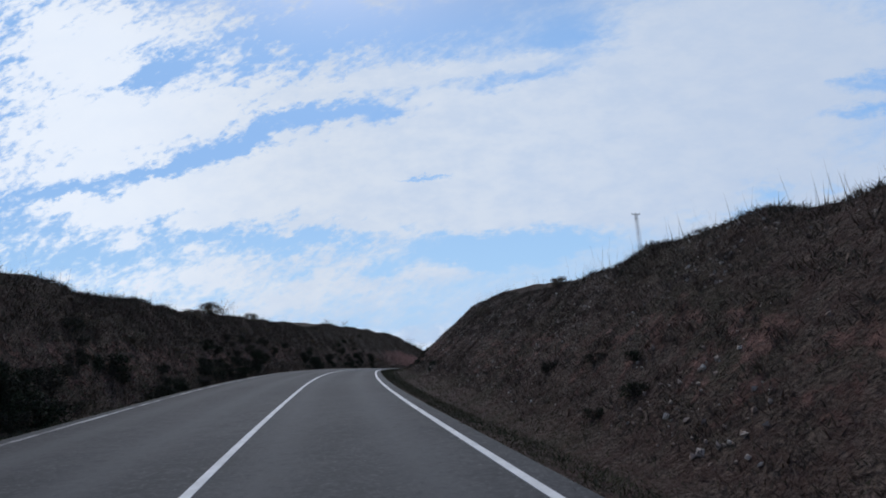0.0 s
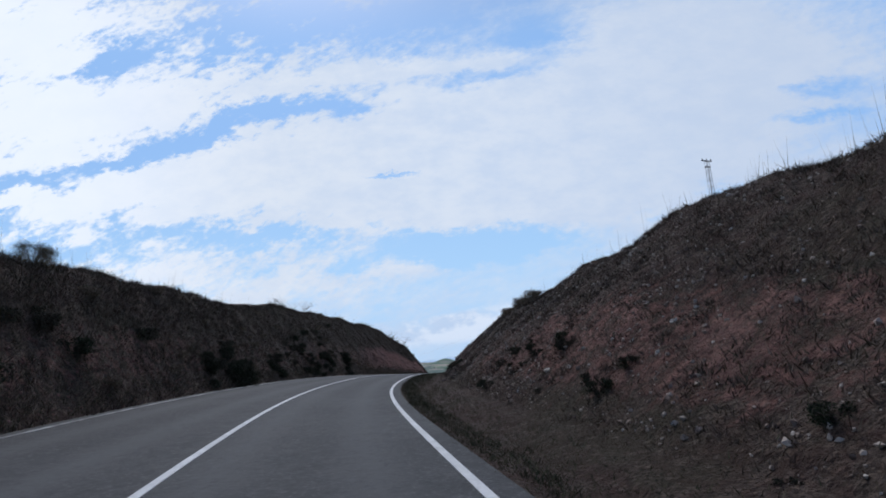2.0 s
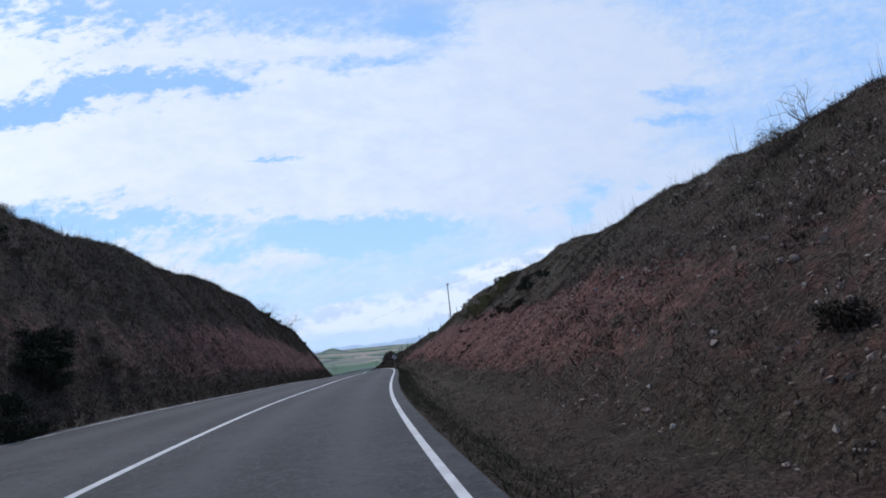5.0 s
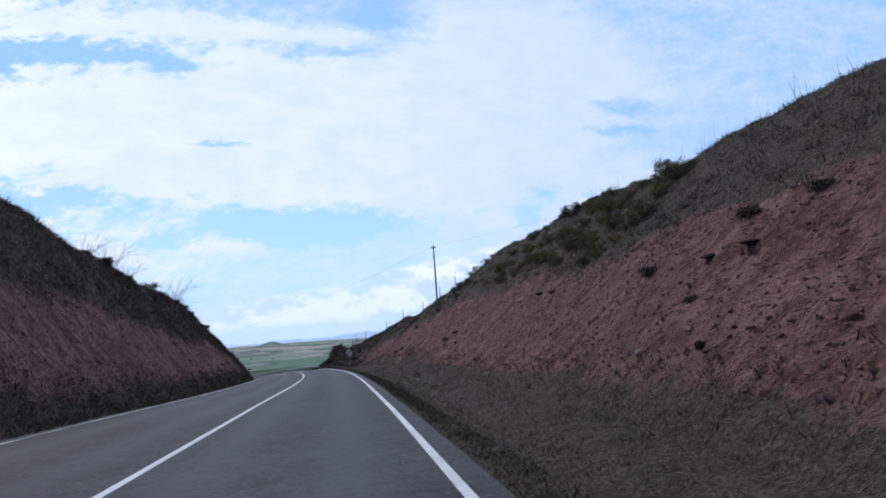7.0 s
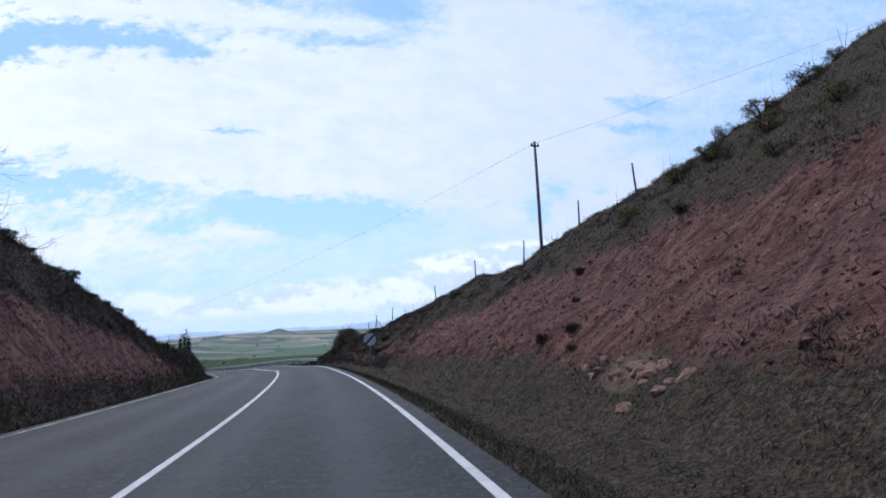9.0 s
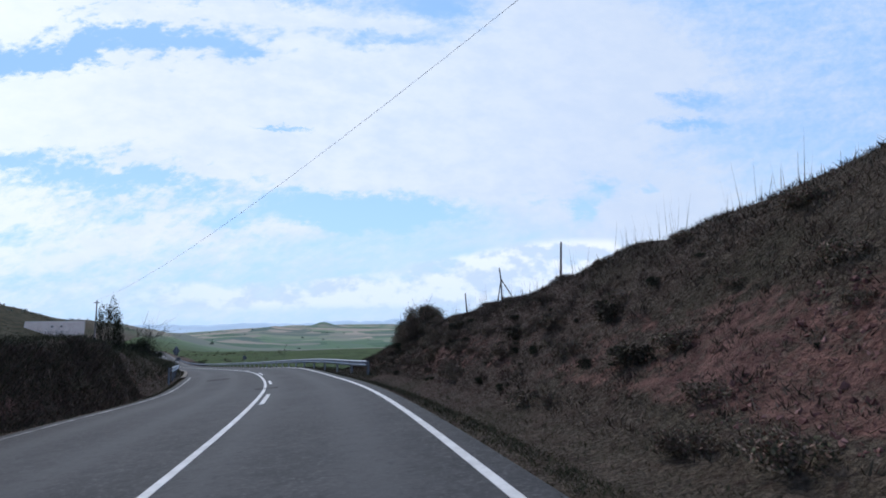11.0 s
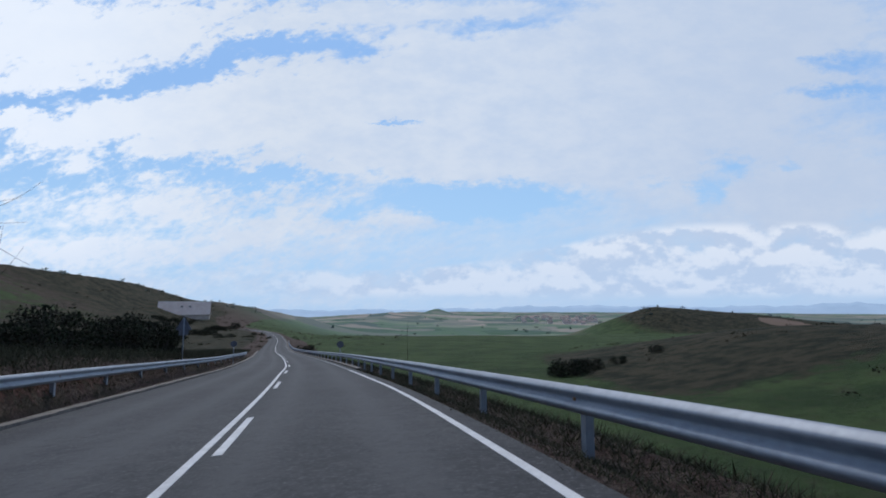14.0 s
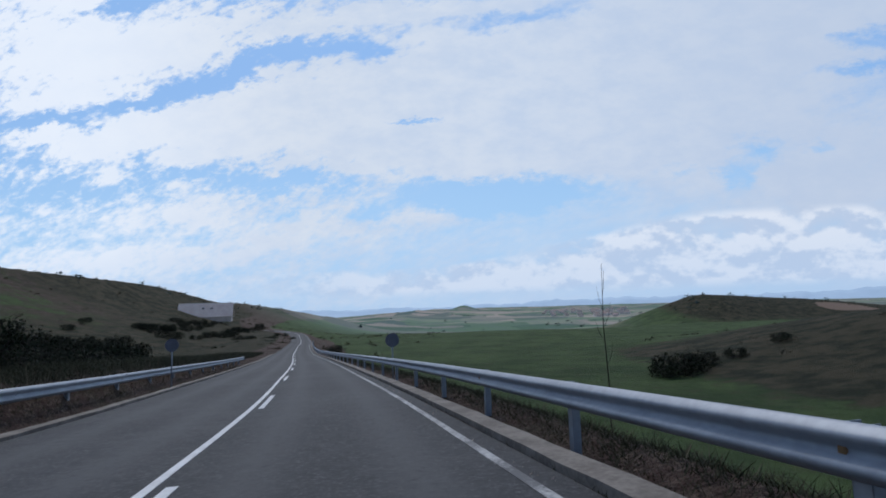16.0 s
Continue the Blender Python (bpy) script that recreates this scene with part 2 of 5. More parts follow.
LINE_L = [(-4, -5.2), (0.4, -5.3), (1.5, -5.9), (3, -6.25), (7, -6.3), (9, -6.2), (11, -6.0), (13, -5.8), (16.4, -5.5), (20, -5.2), (50, -5.2)]


def spline(table):
    """A smooth curve through rows (u, value...), as a function of an array u."""
    tab = np.array(table, float)
    x, v = tab[:, 0], tab[:, 1:]
    h = np.diff(x)
    d = np.diff(v, axis=0) / h[:, None]
    m = np.concatenate([d[:1], (d[:-1] * h[1:, None] + d[1:] * h[:-1, None]) / (h[1:] + h[:-1])[:, None], d[-1:]])

    def at(u):
        u = np.clip(np.asarray(u, float), x[0], x[-1])
        i = np.clip(np.searchsorted(x, u) - 1, 0, len(h) - 1)
        s = ((u - x[i]) / h[i])[..., None]
        a, b = v[i], v[i + 1]
        ma, mb = m[i] * h[i][..., None], m[i + 1] * h[i][..., None]
        return (2 * s**3 - 3 * s**2 + 1) * a + (s**3 - 2 * s**2 + s) * ma + (3 * s**2 - 2 * s**3) * b + (s**3 - s**2) * mb
    return at


plan_at, bank_at, cut_r_at, cut_l_at = spline(PLAN), spline(BANK), spline(CUT_R), spline(CUT_L)
line_c_at, line_r_at, line_l_at = spline(LINE_C), spline(LINE_R), spline(LINE_L)


def rise(v, lo, hi):
    t = np.clip((v - lo) / (hi - lo), 0, 1)
    return t * t * (3 - 2 * t)


def wobble(x, y, size, seed=0.0):
    """Cheap rolling noise from sines, about -1 to 1."""
    x, y = x / size, y / size
    return (np.sin(x * 1.7 + 1.3 * np.sin(y * 1.1 + seed) + seed) + np.sin(y * 2.1 + 1.7 * np.sin(x * 0.9 - seed) + 2 * seed)
            + 0.6 * np.sin(x * 3.9 - y * 3.1 + seed * 3 + np.sin(y * 2.3))) / 2.6


def place(u, lat):
    """Plan position of a point lat metres to the right of the driving line at u."""
    u, lat = np.broadcast_arrays(np.asarray(u, float), np.asarray(lat, float))
    p, q = plan_at(u - 0.02), plan_at(u + 0.02)
    d = (q - p)[..., :2]
    d = d / np.linalg.norm(d, axis=-1, keepdims=True)
    near = np.clip(lat, -60, 60)
    c = plan_at(u)
    x = c[..., 0] + d[..., 1] * near + (lat - near)
    y = c[..., 1] - d[..., 0] * near
    return x, y, c[..., 2]


def land(x, y):
    """The open landscape: a flank on the left, fields, a flat-topped hill, the plain."""
    ridge = np.interp(y, [100, 300, 463, 581, 690, 865, 1100, 1500, 5000], [27, 25, 21, 17.5, 7, -1, -20, -48, -34])
    field = np.interp(y, [0, 150, 220, 306, 420, 600, 800, 1200, 2000, 5000], [-12, -13, -15, -17, -19, -23.5, -38, -54, -62, -34])
    f = np.clip((-25 - x) / 210, 0, 1) ** 3.0
    z = field + (ridge - field) * f - np.clip(-235 - x, 0, 3000) * 0.05
    top = np.interp(x, [110, 140, 240, 246, 300, 345, 424, 470, 560, 700], [-60, -40, -3.6, -3.4, -7.0, -8.0, -17, -22, -27, -60])
    z = z + np.clip(top - z, 0, 60) * rise(y, 665, 800) ** 0.8 * (1 - rise(y, 803, 930))
    z = z + 10 * rise(x, 16, 80) * (1 - rise(y, 310, 430))
    hill = 1 - rise(y, 120, 185)
    z = z + (9 + 0.02 * np.abs(x) - z) * hill
    z = z + 38 * np.exp(-((x - 0) / 85) ** 2 - ((y - 3600) / 300) ** 2) + 22 * np.exp(-((x + 130) / 260) ** 2 - ((y - 2900) / 250) ** 2)
    far = rise(np.hypot(x, y), 250, 900)
    return z + wobble(x, y, 60, 2.0) * (0.4 + 1.4 * far) + wobble(x, y, 240, 5.0) * 3.0 * far


def ground_z(u, lat):
    """Height of the ground sheet (the asphalt lies on it)."""
    u, lat = np.broadcast_arrays(np.asarray(u, float), np.asarray(lat, float))
    x, y, zr = place(u, lat)
    tb = np.tan(np.radians(bank_at(u)[..., 0]))
    hr, hl = np.maximum(cut_r_at(u)[..., 0], 0), np.maximum(cut_l_at(u)[..., 0], 0)
    rl, rr = line_l_at(u)[..., 0] - 0.35, line_r_at(u)[..., 0] + 0.35     # the asphalt's edges
    edge = np.clip(lat, rl, rr)
    flat = zr + edge * tb
    bump = wobble(x, y, 0.55, 3.0) * 0.05 + wobble(x, y, 1.1, 1.0) * 0.12 + wobble(x, y, 3.7, 4.0) * 0.26 + wobble(x, y, 11, 6.0) * 0.35
    # right side
    dip = -0.2 * np.exp(-((lat - rr - 0.9) / 0.45) ** 2)
    k = np.clip(lat - TOE_R, 0, None)
    up, top = SLOPE_R * k, hr + 0.10 * (k - hr / SLOPE_R)
    cut = np.where(hr > 0.05, -np.log(np.exp(-up / 0.35) + np.exp(-np.clip(top, -3, 60) / 0.35)) * 0.35 + 0.24 * np.exp(-np.abs(up - top)), 0)
    cut = np.maximum(cut, 0) * (k > 0)
    isr = rise(hr, 0.1, 1.2)
    fill = -0.45 * np.clip(lat - 3.4, 0, None)
    right = flat + dip + isr * (cut + bump * rise(k, 0, 1.5)) + (1 - isr) * fill
    # left side
    k = np.clip(-lat - TOE_L, 0, None)
    dip = -0.1 * np.exp(-((lat - rl + 0.5) / 0.3) ** 2)
    up, top = SLOPE_L * k, hl + 0.10 * (k - hl / SLOPE_L)
    cut = -np.log(np.exp(-up / 0.35) + np.exp(-np.clip(top, -3, 60) / 0.35)) * 0.35 + 0.24 * np.exp(-np.abs(up - top))
    left = flat + dip + np.maximum(cut, 0) * (k > 0) + bump * rise(k, 0, 1.5) * rise(hl, 0.4, 1.5)
    z = np.where(lat > rr - 0.1, right, np.where(lat < rl + 0.1, left, flat)) - np.where((lat < rr) & (lat > rl), 0.05, 0.012)
    # out to the open land
    L = land(x, y)
    out_r = rise(lat, np.where(u > 11.5, 9, 24), np.where(u > 11.5, 34, 80))
    out_l = rise(-lat, np.where(u > 11.5, 9, 24), np.where(u > 11.5, 40, 80))
    w = np.where(lat > 0, out_r, out_l)
    w = np.maximum(w, rise(u, 46, 52))
    low = np.where((lat > 0) & (u > 13.2), np.maximum(z, np.minimum(flat, L)), z)
    return low * (1 - w) + L * w


def mesh_ob(name, verts, faces, material=None, smooth=False):
    me = bpy.data.meshes.new(name)
    me.from_pydata(np.asarray(verts).tolist(), [], faces if isinstance(faces, list) else faces.tolist())
    if smooth:
        me.polygons.foreach_set("use_smooth", [True] * len(me.polygons))
    if material:
        me.materials.append(material)
    me.update()
    return new(name, me)


def grid_faces(n, m):
    i = np.arange(n * m).reshape(n, m)
    return np.stack([i[:-1, :-1], i[:-1, 1:], i[1:, 1:], i[1:, :-1]], -1).reshape(-1, 4)

# ---- materials ----
def material(name, build, rough=0.9, metallic=0.0, spec=0.3):
    m = bpy.data.materials.new(name)
    m.use_nodes = True
    N = Nodes(m.node_tree)
    b = m.node_tree.nodes["Principled BSDF"]
    b.inputs["Roughness"].default_value, b.inputs["Metallic"].default_value = rough, metallic
    b.inputs["Specular IOR Level"].default_value = spec
    build(N, b)
    return m


def plain(name, c1, c2, scale=6.0, rough=0.85, metallic=0.0, bump=0.2, spec=0.3, dist=0.01):
    """Two colours mottled at two scales, with fine relief."""
    def build(N, b):
        pos = N.add("ShaderNodeTexCoord").outputs["Object"]
        n = N.math("ADD", N.math("MULTIPLY", N.noise(pos, scale, 5.0), 0.65), N.math("MULTIPLY", N.noise(pos, scale * 9, 3.0), 0.35))
        N.link(N.mix(N.step(n, 0.35, 0.65), c1, c2), b.inputs["Base Color"])
        bp = N.add("ShaderNodeBump", Strength=bump, Distance=dist)
        N.link(n, bp.inputs["Height"])
        N.link(bp.outputs[0], b.inputs["Normal"])
    return material(name, build, rough, metallic, spec)


def attr(N, name):
    n = N.add("ShaderNodeAttribute")
    n.attribute_name = name
    return n.outputs["Fac"]


def ground_build(N, b):
    pos = N.add("ShaderNodeNewGeometry").outputs["Position"]
    red, field, far, tan = attr(N, "red"), attr(N, "field"), attr(N, "far"), attr(N, "track")
    along, up = attr(N, "along"), attr(N, "up")
    n1, n2, n3 = N.noise(pos, 0.35, 5.0), N.noise(pos, 2.6, 6.0, 0.68), N.noise(pos, 19.0, 4.0, 0.65)
    # rills that water has cut down the slope
    rill = N.noise(N.vec(N.math("MULTIPLY", along, 1.5), N.math("MULTIPLY", up, 1.0), 0.0), 1.0, 7.0, 0.7, 1.6)
    dry = N.mix(N.step(n3, 0.3, 0.7), (0.040, 0.031, 0.026), (0.190, 0.145, 0.115))
    dry = N.mix(N.step(n2, 0.40, 0.62, 0.0, 0.75), dry, (0.090, 0.055, 0.046))
    dry = N.mix(N.step(n1, 0.45, 0.65, 0.0, 0.5), dry, (0.058, 0.056, 0.034))
    dry = N.mix(N.math("MULTIPLY", attr(N, "olive"), 0.45), dry, N.mix(N.step(n3, 0.35, 0.65), (0.090, 0.082, 0.052), (0.215, 0.190, 0.132)))
    soil = N.mix(N.step(rill, 0.32, 0.68), (0.155, 0.068, 0.056), (0.46, 0.250, 0.200))
    soil = N.mix(N.step(n3, 0.4, 0.7, 0.0, 0.5), soil, (0.080, 0.037, 0.034))
    soil = N.mix(N.step(n2, 0.56, 0.74, 0.0, 0.6), soil, (0.37, 0.215, 0.17))
    soil = N.mix(N.step(n1, 0.44, 0.62, 0.0, 0.4), soil, (0.190, 0.125, 0.108))
    rr = N.math("ADD", red, N.math("MULTIPLY_ADD", N.math("SUBTRACT", n1, 0.5), 1.0, N.math("MULTIPLY", N.math("SUBTRACT", n2, 0.5), 1.3)))
    col = N.mix(N.step(rr, 0.3, 0.7), dry, soil)
    # loose grit and pebbles
    grit = N.add("ShaderNodeTexVoronoi", Scale=7.0, Randomness=1.0)
    N.link(pos, grit.inputs["Vector"])
    pick = N.add("ShaderNodeSeparateColor")
    N.link(grit.outputs["Color"], pick.inputs[0])
    peb = N.math("MULTIPLY", N.step(grit.outputs["Distance"], 0.38, 0.22), N.step(pick.outputs[0], 0.50, 0.60))
    col = N.mix(N.math("MULTIPLY", peb, attr(N, "stony")), col, N.mix(pick.outputs[1], (0.07, 0.04, 0.035), (0.38, 0.31, 0.25)))
    # dark spots put the shade of small pits into the soil's colour
    pit_shade = N.math("MULTIPLY", N.step(grit.outputs["Distance"], 0.42, 0.2), N.step(pick.outputs[2], 0.66, 0.76))
    col = N.mix(N.math("MULTIPLY", pit_shade, N.math("MULTIPLY", N.step(red, 0.1, 0.4), 0.75)), col, (0.045, 0.024, 0.022))
    clump = N.noise(pos, 4.6, 6.0, 0.72)
    col = N.mix(N.step(clump, 0.55, 0.64, 0.0, 0.62), col, (0.062, 0.040, 0.035))
    col = N.mix(N.step(clump, 0.44, 0.36, 0.0, 0.35), col, (0.24, 0.175, 0.14))
    strip = N.noise(pos, 0.09, 4.0, 0.6)
    green = N.mix(N.step(strip, 0.35, 0.65), (0.050, 0.080, 0.030), (0.086, 0.128, 0.046))
    green = N.mix(N.step(N.noise(pos, 0.6, 5.0, 0.7), 0.45, 0.7, 0.0, 0.6), green, (0.040, 0.056, 0.026))
    green = N.mix(N.step(n1, 0.5, 0.7, 0.0, 0.4), green, (0.085, 0.082, 0.046))
    col = N.mix(N.step(N.math("ADD", field, N.math("MULTIPLY", N.math("SUBTRACT", strip, 0.5), 0.7)), 0.4, 0.6), col, green)
    cells = N.add("ShaderNodeTexVoronoi", Scale=0.0055, Randomness=0.9)
    cells.distance = "MANHATTAN"
    N.link(pos, cells.inputs["Vector"])
    sepc = N.add("ShaderNodeSeparateColor")
    N.link(cells.outputs["Color"], sepc.inputs[0])
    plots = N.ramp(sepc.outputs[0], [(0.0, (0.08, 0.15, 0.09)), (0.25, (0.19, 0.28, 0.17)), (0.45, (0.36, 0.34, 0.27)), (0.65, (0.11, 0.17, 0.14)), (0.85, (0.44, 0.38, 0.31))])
    # blue-grey mixed in patches puts distance haze into the fields' colour
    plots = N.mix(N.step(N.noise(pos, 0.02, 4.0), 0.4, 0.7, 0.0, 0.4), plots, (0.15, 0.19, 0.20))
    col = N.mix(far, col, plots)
    col = N.mix(N.step(N.math("ADD", tan, N.math("MULTIPLY", N.math("SUBTRACT", n1, 0.5), 0.8)), 0.35, 0.65), col, N.mix(N.step(N.math("ADD", N.math("MULTIPLY", n1, 0.5), N.math("MULTIPLY", N.noise(pos, 0.12, 4.0, 0.65), 0.5)), 0.4, 0.6), (0.028, 0.033, 0.019), (0.078, 0.068, 0.042)))
    col = N.mix(N.step(N.math("ADD", attr(N, "scar"), N.math("MULTIPLY", N.math("SUBTRACT", strip, 0.5), 1.2)), 0.5, 0.7), col, (0.26, 0.19, 0.14))
    N.link(col, b.inputs["Base Color"])
    bp = N.add("ShaderNodeBump", Strength=1.0, Distance=0.26)
    N.link(N.math("ADD", N.math("ADD", n2, N.math("MULTIPLY", rill, 1.1)), N.math("MULTIPLY", n3, 0.45)), bp.inputs["Height"])
    N.link(bp.outputs[0], b.inputs["Normal"])


GROUND = material("ground", ground_build, 0.95, spec=0.1)


def asphalt_build(N, b):
    pos = N.add("ShaderNodeNewGeometry").outputs["Position"]
    n1, n2 = N.noise(pos, 0.25, 4.0), N.noise(pos, 17.0, 6.0, 0.8)
    n3 = N.noise(pos, 2.2, 5.0, 0.7)
    wear = attr(N, "wear")
    col = N.mix(N.step(n1, 0.35, 0.65), (0.044, 0.045, 0.047), (0.067, 0.068, 0.070))
    col = N.mix(N.step(n3, 0.38, 0.65, 0.0, 0.6), col, (0.033, 0.034, 0.037))
    col = N.mix(N.step(n2, 0.50, 0.72, 0.0, 0.75), col, (0.175, 0.175, 0.177))
    col = N.mix(N.step(n2, 0.46, 0.28, 0.0, 0.7), col, (0.017, 0.017, 0.019))
    col = N.mix(N.math("MULTIPLY", wear, 0.7), col, (0.094, 0.095, 0.097))
    n4 = N.noise(pos, 6.5, 5.0, 0.75)
    col = N.mix(N.step(n4, 0.52, 0.68, 0.0, 0.45), col, (0.105, 0.105, 0.108))
    col = N.mix(N.step(n4, 0.46, 0.34, 0.0, 0.45), col, (0.024, 0.025, 0.028))
    N.link(col, b.inputs["Base Color"])
    bp = N.add("ShaderNodeBump", Strength=0.5, Distance=0.006)
    N.link(n2, bp.inputs["Height"])
    N.link(bp.outputs[0], b.inputs["Normal"])


ASPHALT = material("asphalt", asphalt_build, 0.80, spec=0.25)
PAINT = plain("line_paint", (0.62, 0.62, 0.60), (0.80, 0.80, 0.78), 3.0, 0.7)


def worn_build(N, b):
    pos = N.add("ShaderNodeNewGeometry").outputs["Position"]
    n = N.math("ADD", N.math("MULTIPLY", N.noise(pos, 1.1, 4.0, 0.6), 0.6), N.math("MULTIPLY", N.noise(pos, 22.0, 4.0, 0.7), 0.4))
    N.link(N.mix(N.step(n, 0.40, 0.60), (0.14, 0.14, 0.14), (0.52, 0.52, 0.50)), b.inputs["Base Color"])


WORN = material("worn_paint", worn_build, 0.8)
PATCH = plain("dark_asphalt", (0.022, 0.022, 0.024), (0.040, 0.040, 0.042), 9.0, 0.85)
STEEL = plain("galvanised_steel", (0.27, 0.30, 0.34), (0.36, 0.395, 0.44), 1.3, 0.55, 0.30, 0.04, 0.4)
WOOD = plain("grey_wood", (0.14, 0.13, 0.12), (0.26, 0.25, 0.23), 4.0, 0.9)
DARK_WOOD = plain("dark_wood", (0.040, 0.028, 0.024), (0.090, 0.066, 0.055), 6.0, 0.9)
CABLE = plain("grey_cable", (0.46, 0.48, 0.52), (0.56, 0.58, 0.62), 20.0, 0.7)
CONCRETE = plain("concrete", (0.15, 0.13, 0.11), (0.27, 0.245, 0.21), 2.0, 0.9, 0.0, 0.4)

# ---- the ground: one sheet to the horizon ----
def ground():
    us = np.concatenate([[-30, -20, -12, -8, -6, -5, -4, -3, -2.4], np.arange(-2, 16.5, 0.045), np.arange(16.5, 24, 0.1), np.arange(24, 50, 0.35),
                         np.geomspace(50, 160, 90)])
    inner = np.concatenate([np.arange(-24, -16, 0.8), np.arange(-16, -5.6, 0.32), np.arange(-5.6, 2.6, 0.3), np.arange(2.6, 17, 0.32), np.arange(17, 25, 0.8)])
    outer = np.concatenate([np.arange(26, 60, 2.5), np.arange(60, 160, 6.0), np.arange(160, 640, 9.0), np.geomspace(640, 4600, 34)])
    lats = np.concatenate([-outer[::-1], inner, outer])
    U, V = np.meshgrid(us, lats, indexing="ij")
    X, Y, _ = place(U, V)
    Z = ground_z(U, V)
    ob = mesh_ob("ground", np.stack([X, Y, Z], -1).reshape(-1, 3), grid_faces(len(us), len(lats)), GROUND, True)
    hr, hl = cut_r_at(U)[..., 0], cut_l_at(U)[..., 0]
    kr, kl = (V - TOE_R) * SLOPE_R / np.maximum(hr, 0.3), (-V - TOE_L) * SLOPE_L / np.maximum(hl, 0.3)
    zone_r = 0.33 + 0.84 * rise(U, 5.2, 6.6) * (1 - 0.5 * rise(U, 8.3, 9.3)) * (1 - rise(U, 10.6, 12.0)) + 0.22 * np.exp(-((U - 2.9) / 0.7) ** 2) + 0.2 * np.exp(-((U - 12.4) / 0.35) ** 2)
    red = rise(kr, 0.02, 0.16) * (1 - rise(kr, 0.40, 0.62)) * zone_r * (hr > 0.3)
    zone_l = 0.40 + 0.62 * rise(U, 6.5, 8.0) * (1 - rise(U, 11, 12))
    red = red + rise(kl, 0.05, 0.2) * (1 - rise(kl, 0.42, 0.62)) * zone_l * (hl > 0.8)
    field = rise(V, 9, 15) * rise(U, 12.6, 13.6) * (1 - rise(X, 60, 110) * (1 - rise(Y, 330, 420)) * 0.6)
    field = np.maximum(field, rise(-V, 30, 60) * rise(U, 12.5, 14) * 0.52 * (1 - 0.7 * rise(Y, 430, 520)))
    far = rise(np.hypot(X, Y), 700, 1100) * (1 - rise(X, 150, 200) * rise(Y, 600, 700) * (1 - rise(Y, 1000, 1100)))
    # dry brown slopes: the knoll below the cutting, the far hill's flank, the hillside on the other hand
    track = rise(V, 30, 60) * rise(U, 13, 15) * rise(X, 12, 30) * rise(Y, 252, 280) * (1 - rise(Y, 335, 390)) * 0.8
    track = np.maximum(track, rise(X, 165, 235) * rise(Y, 640, 740) * (1 - rise(Y, 1100, 1200)) * 0.95)
    track = np.maximum(track, rise(-V, 7, 12) * rise(U, 11.8, 13) * (0.75 - 0.35 * rise(-X, 120, 200) * (1 - rise(Y, 430, 520))) * (1 - rise(Y, 690, 800)))
    scar = 1.3 * rise(X, 322, 345) * (1 - rise(X, 365, 395)) * rise(Y, 722, 734) * (1 - rise(Y, 748, 775))
    scar = np.maximum(scar, 1.1 * np.exp(-((U - 9.53) / 0.06) ** 2 - ((V - 4.35) / 0.4) ** 2))
    stony = 0.25 + 0.75 * np.exp(-((U - 4.0) / 1.0) ** 2) * (V > 2) * (V < 20)
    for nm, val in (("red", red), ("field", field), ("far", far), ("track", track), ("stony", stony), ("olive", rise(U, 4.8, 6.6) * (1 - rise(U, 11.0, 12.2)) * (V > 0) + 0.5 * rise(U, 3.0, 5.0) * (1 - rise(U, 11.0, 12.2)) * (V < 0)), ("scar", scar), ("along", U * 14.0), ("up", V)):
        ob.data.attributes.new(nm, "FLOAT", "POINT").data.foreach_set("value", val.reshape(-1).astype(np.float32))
    return tagged(ob, "red soil cutting, dry grass banks and green fields", "ground", kind="structure")


ground()


def ribbon(name, u0, u1, left, right, lift, thick, mat, step=0.05, cols=2, parent=None):
    """A strip that follows the road between two offsets, given as functions of u."""
    us = np.linspace(u0, u1, max(2, int((u1 - u0) / step) + 1))
    U = np.repeat(us[:, None], cols, 1)
    f = np.linspace(0, 1, cols)[None, :]
    V = left(us)[:, None] * (1 - f) + right(us)[:, None] * f
    X, Y, zr = place(U, V)
    Z = zr + V * np.tan(np.radians(bank_at(U)[..., 0])) + lift
    top = np.stack([X, Y, Z], -1).reshape(-1, 3)
    low = top - [0, 0, thick]
    n, m = U.shape
    f = grid_faces(n, m)[:, ::-1].tolist()
    k = n * m
    for i in range(n - 1):
        f.append([i * m, (i + 1) * m, (i + 1) * m + k, i * m + k])
        f.append([(i + 1) * m - 1 + k, (i + 2) * m - 1 + k, (i + 2) * m - 1, (i + 1) * m - 1])
    f.append([j for j in range(m)] + [j + k for j in range(m)][::-1])
    f.append(([(n - 1) * m + j for j in range(m)] + [(n - 1) * m + j + k for j in range(m)][::-1])[::-1])
    ob = mesh_ob(name, np.concatenate([top, low]), f, mat)
    ob.parent = parent
    return ob, V


def beside(line, off):
    return lambda u: line(u)[..., 0] + off


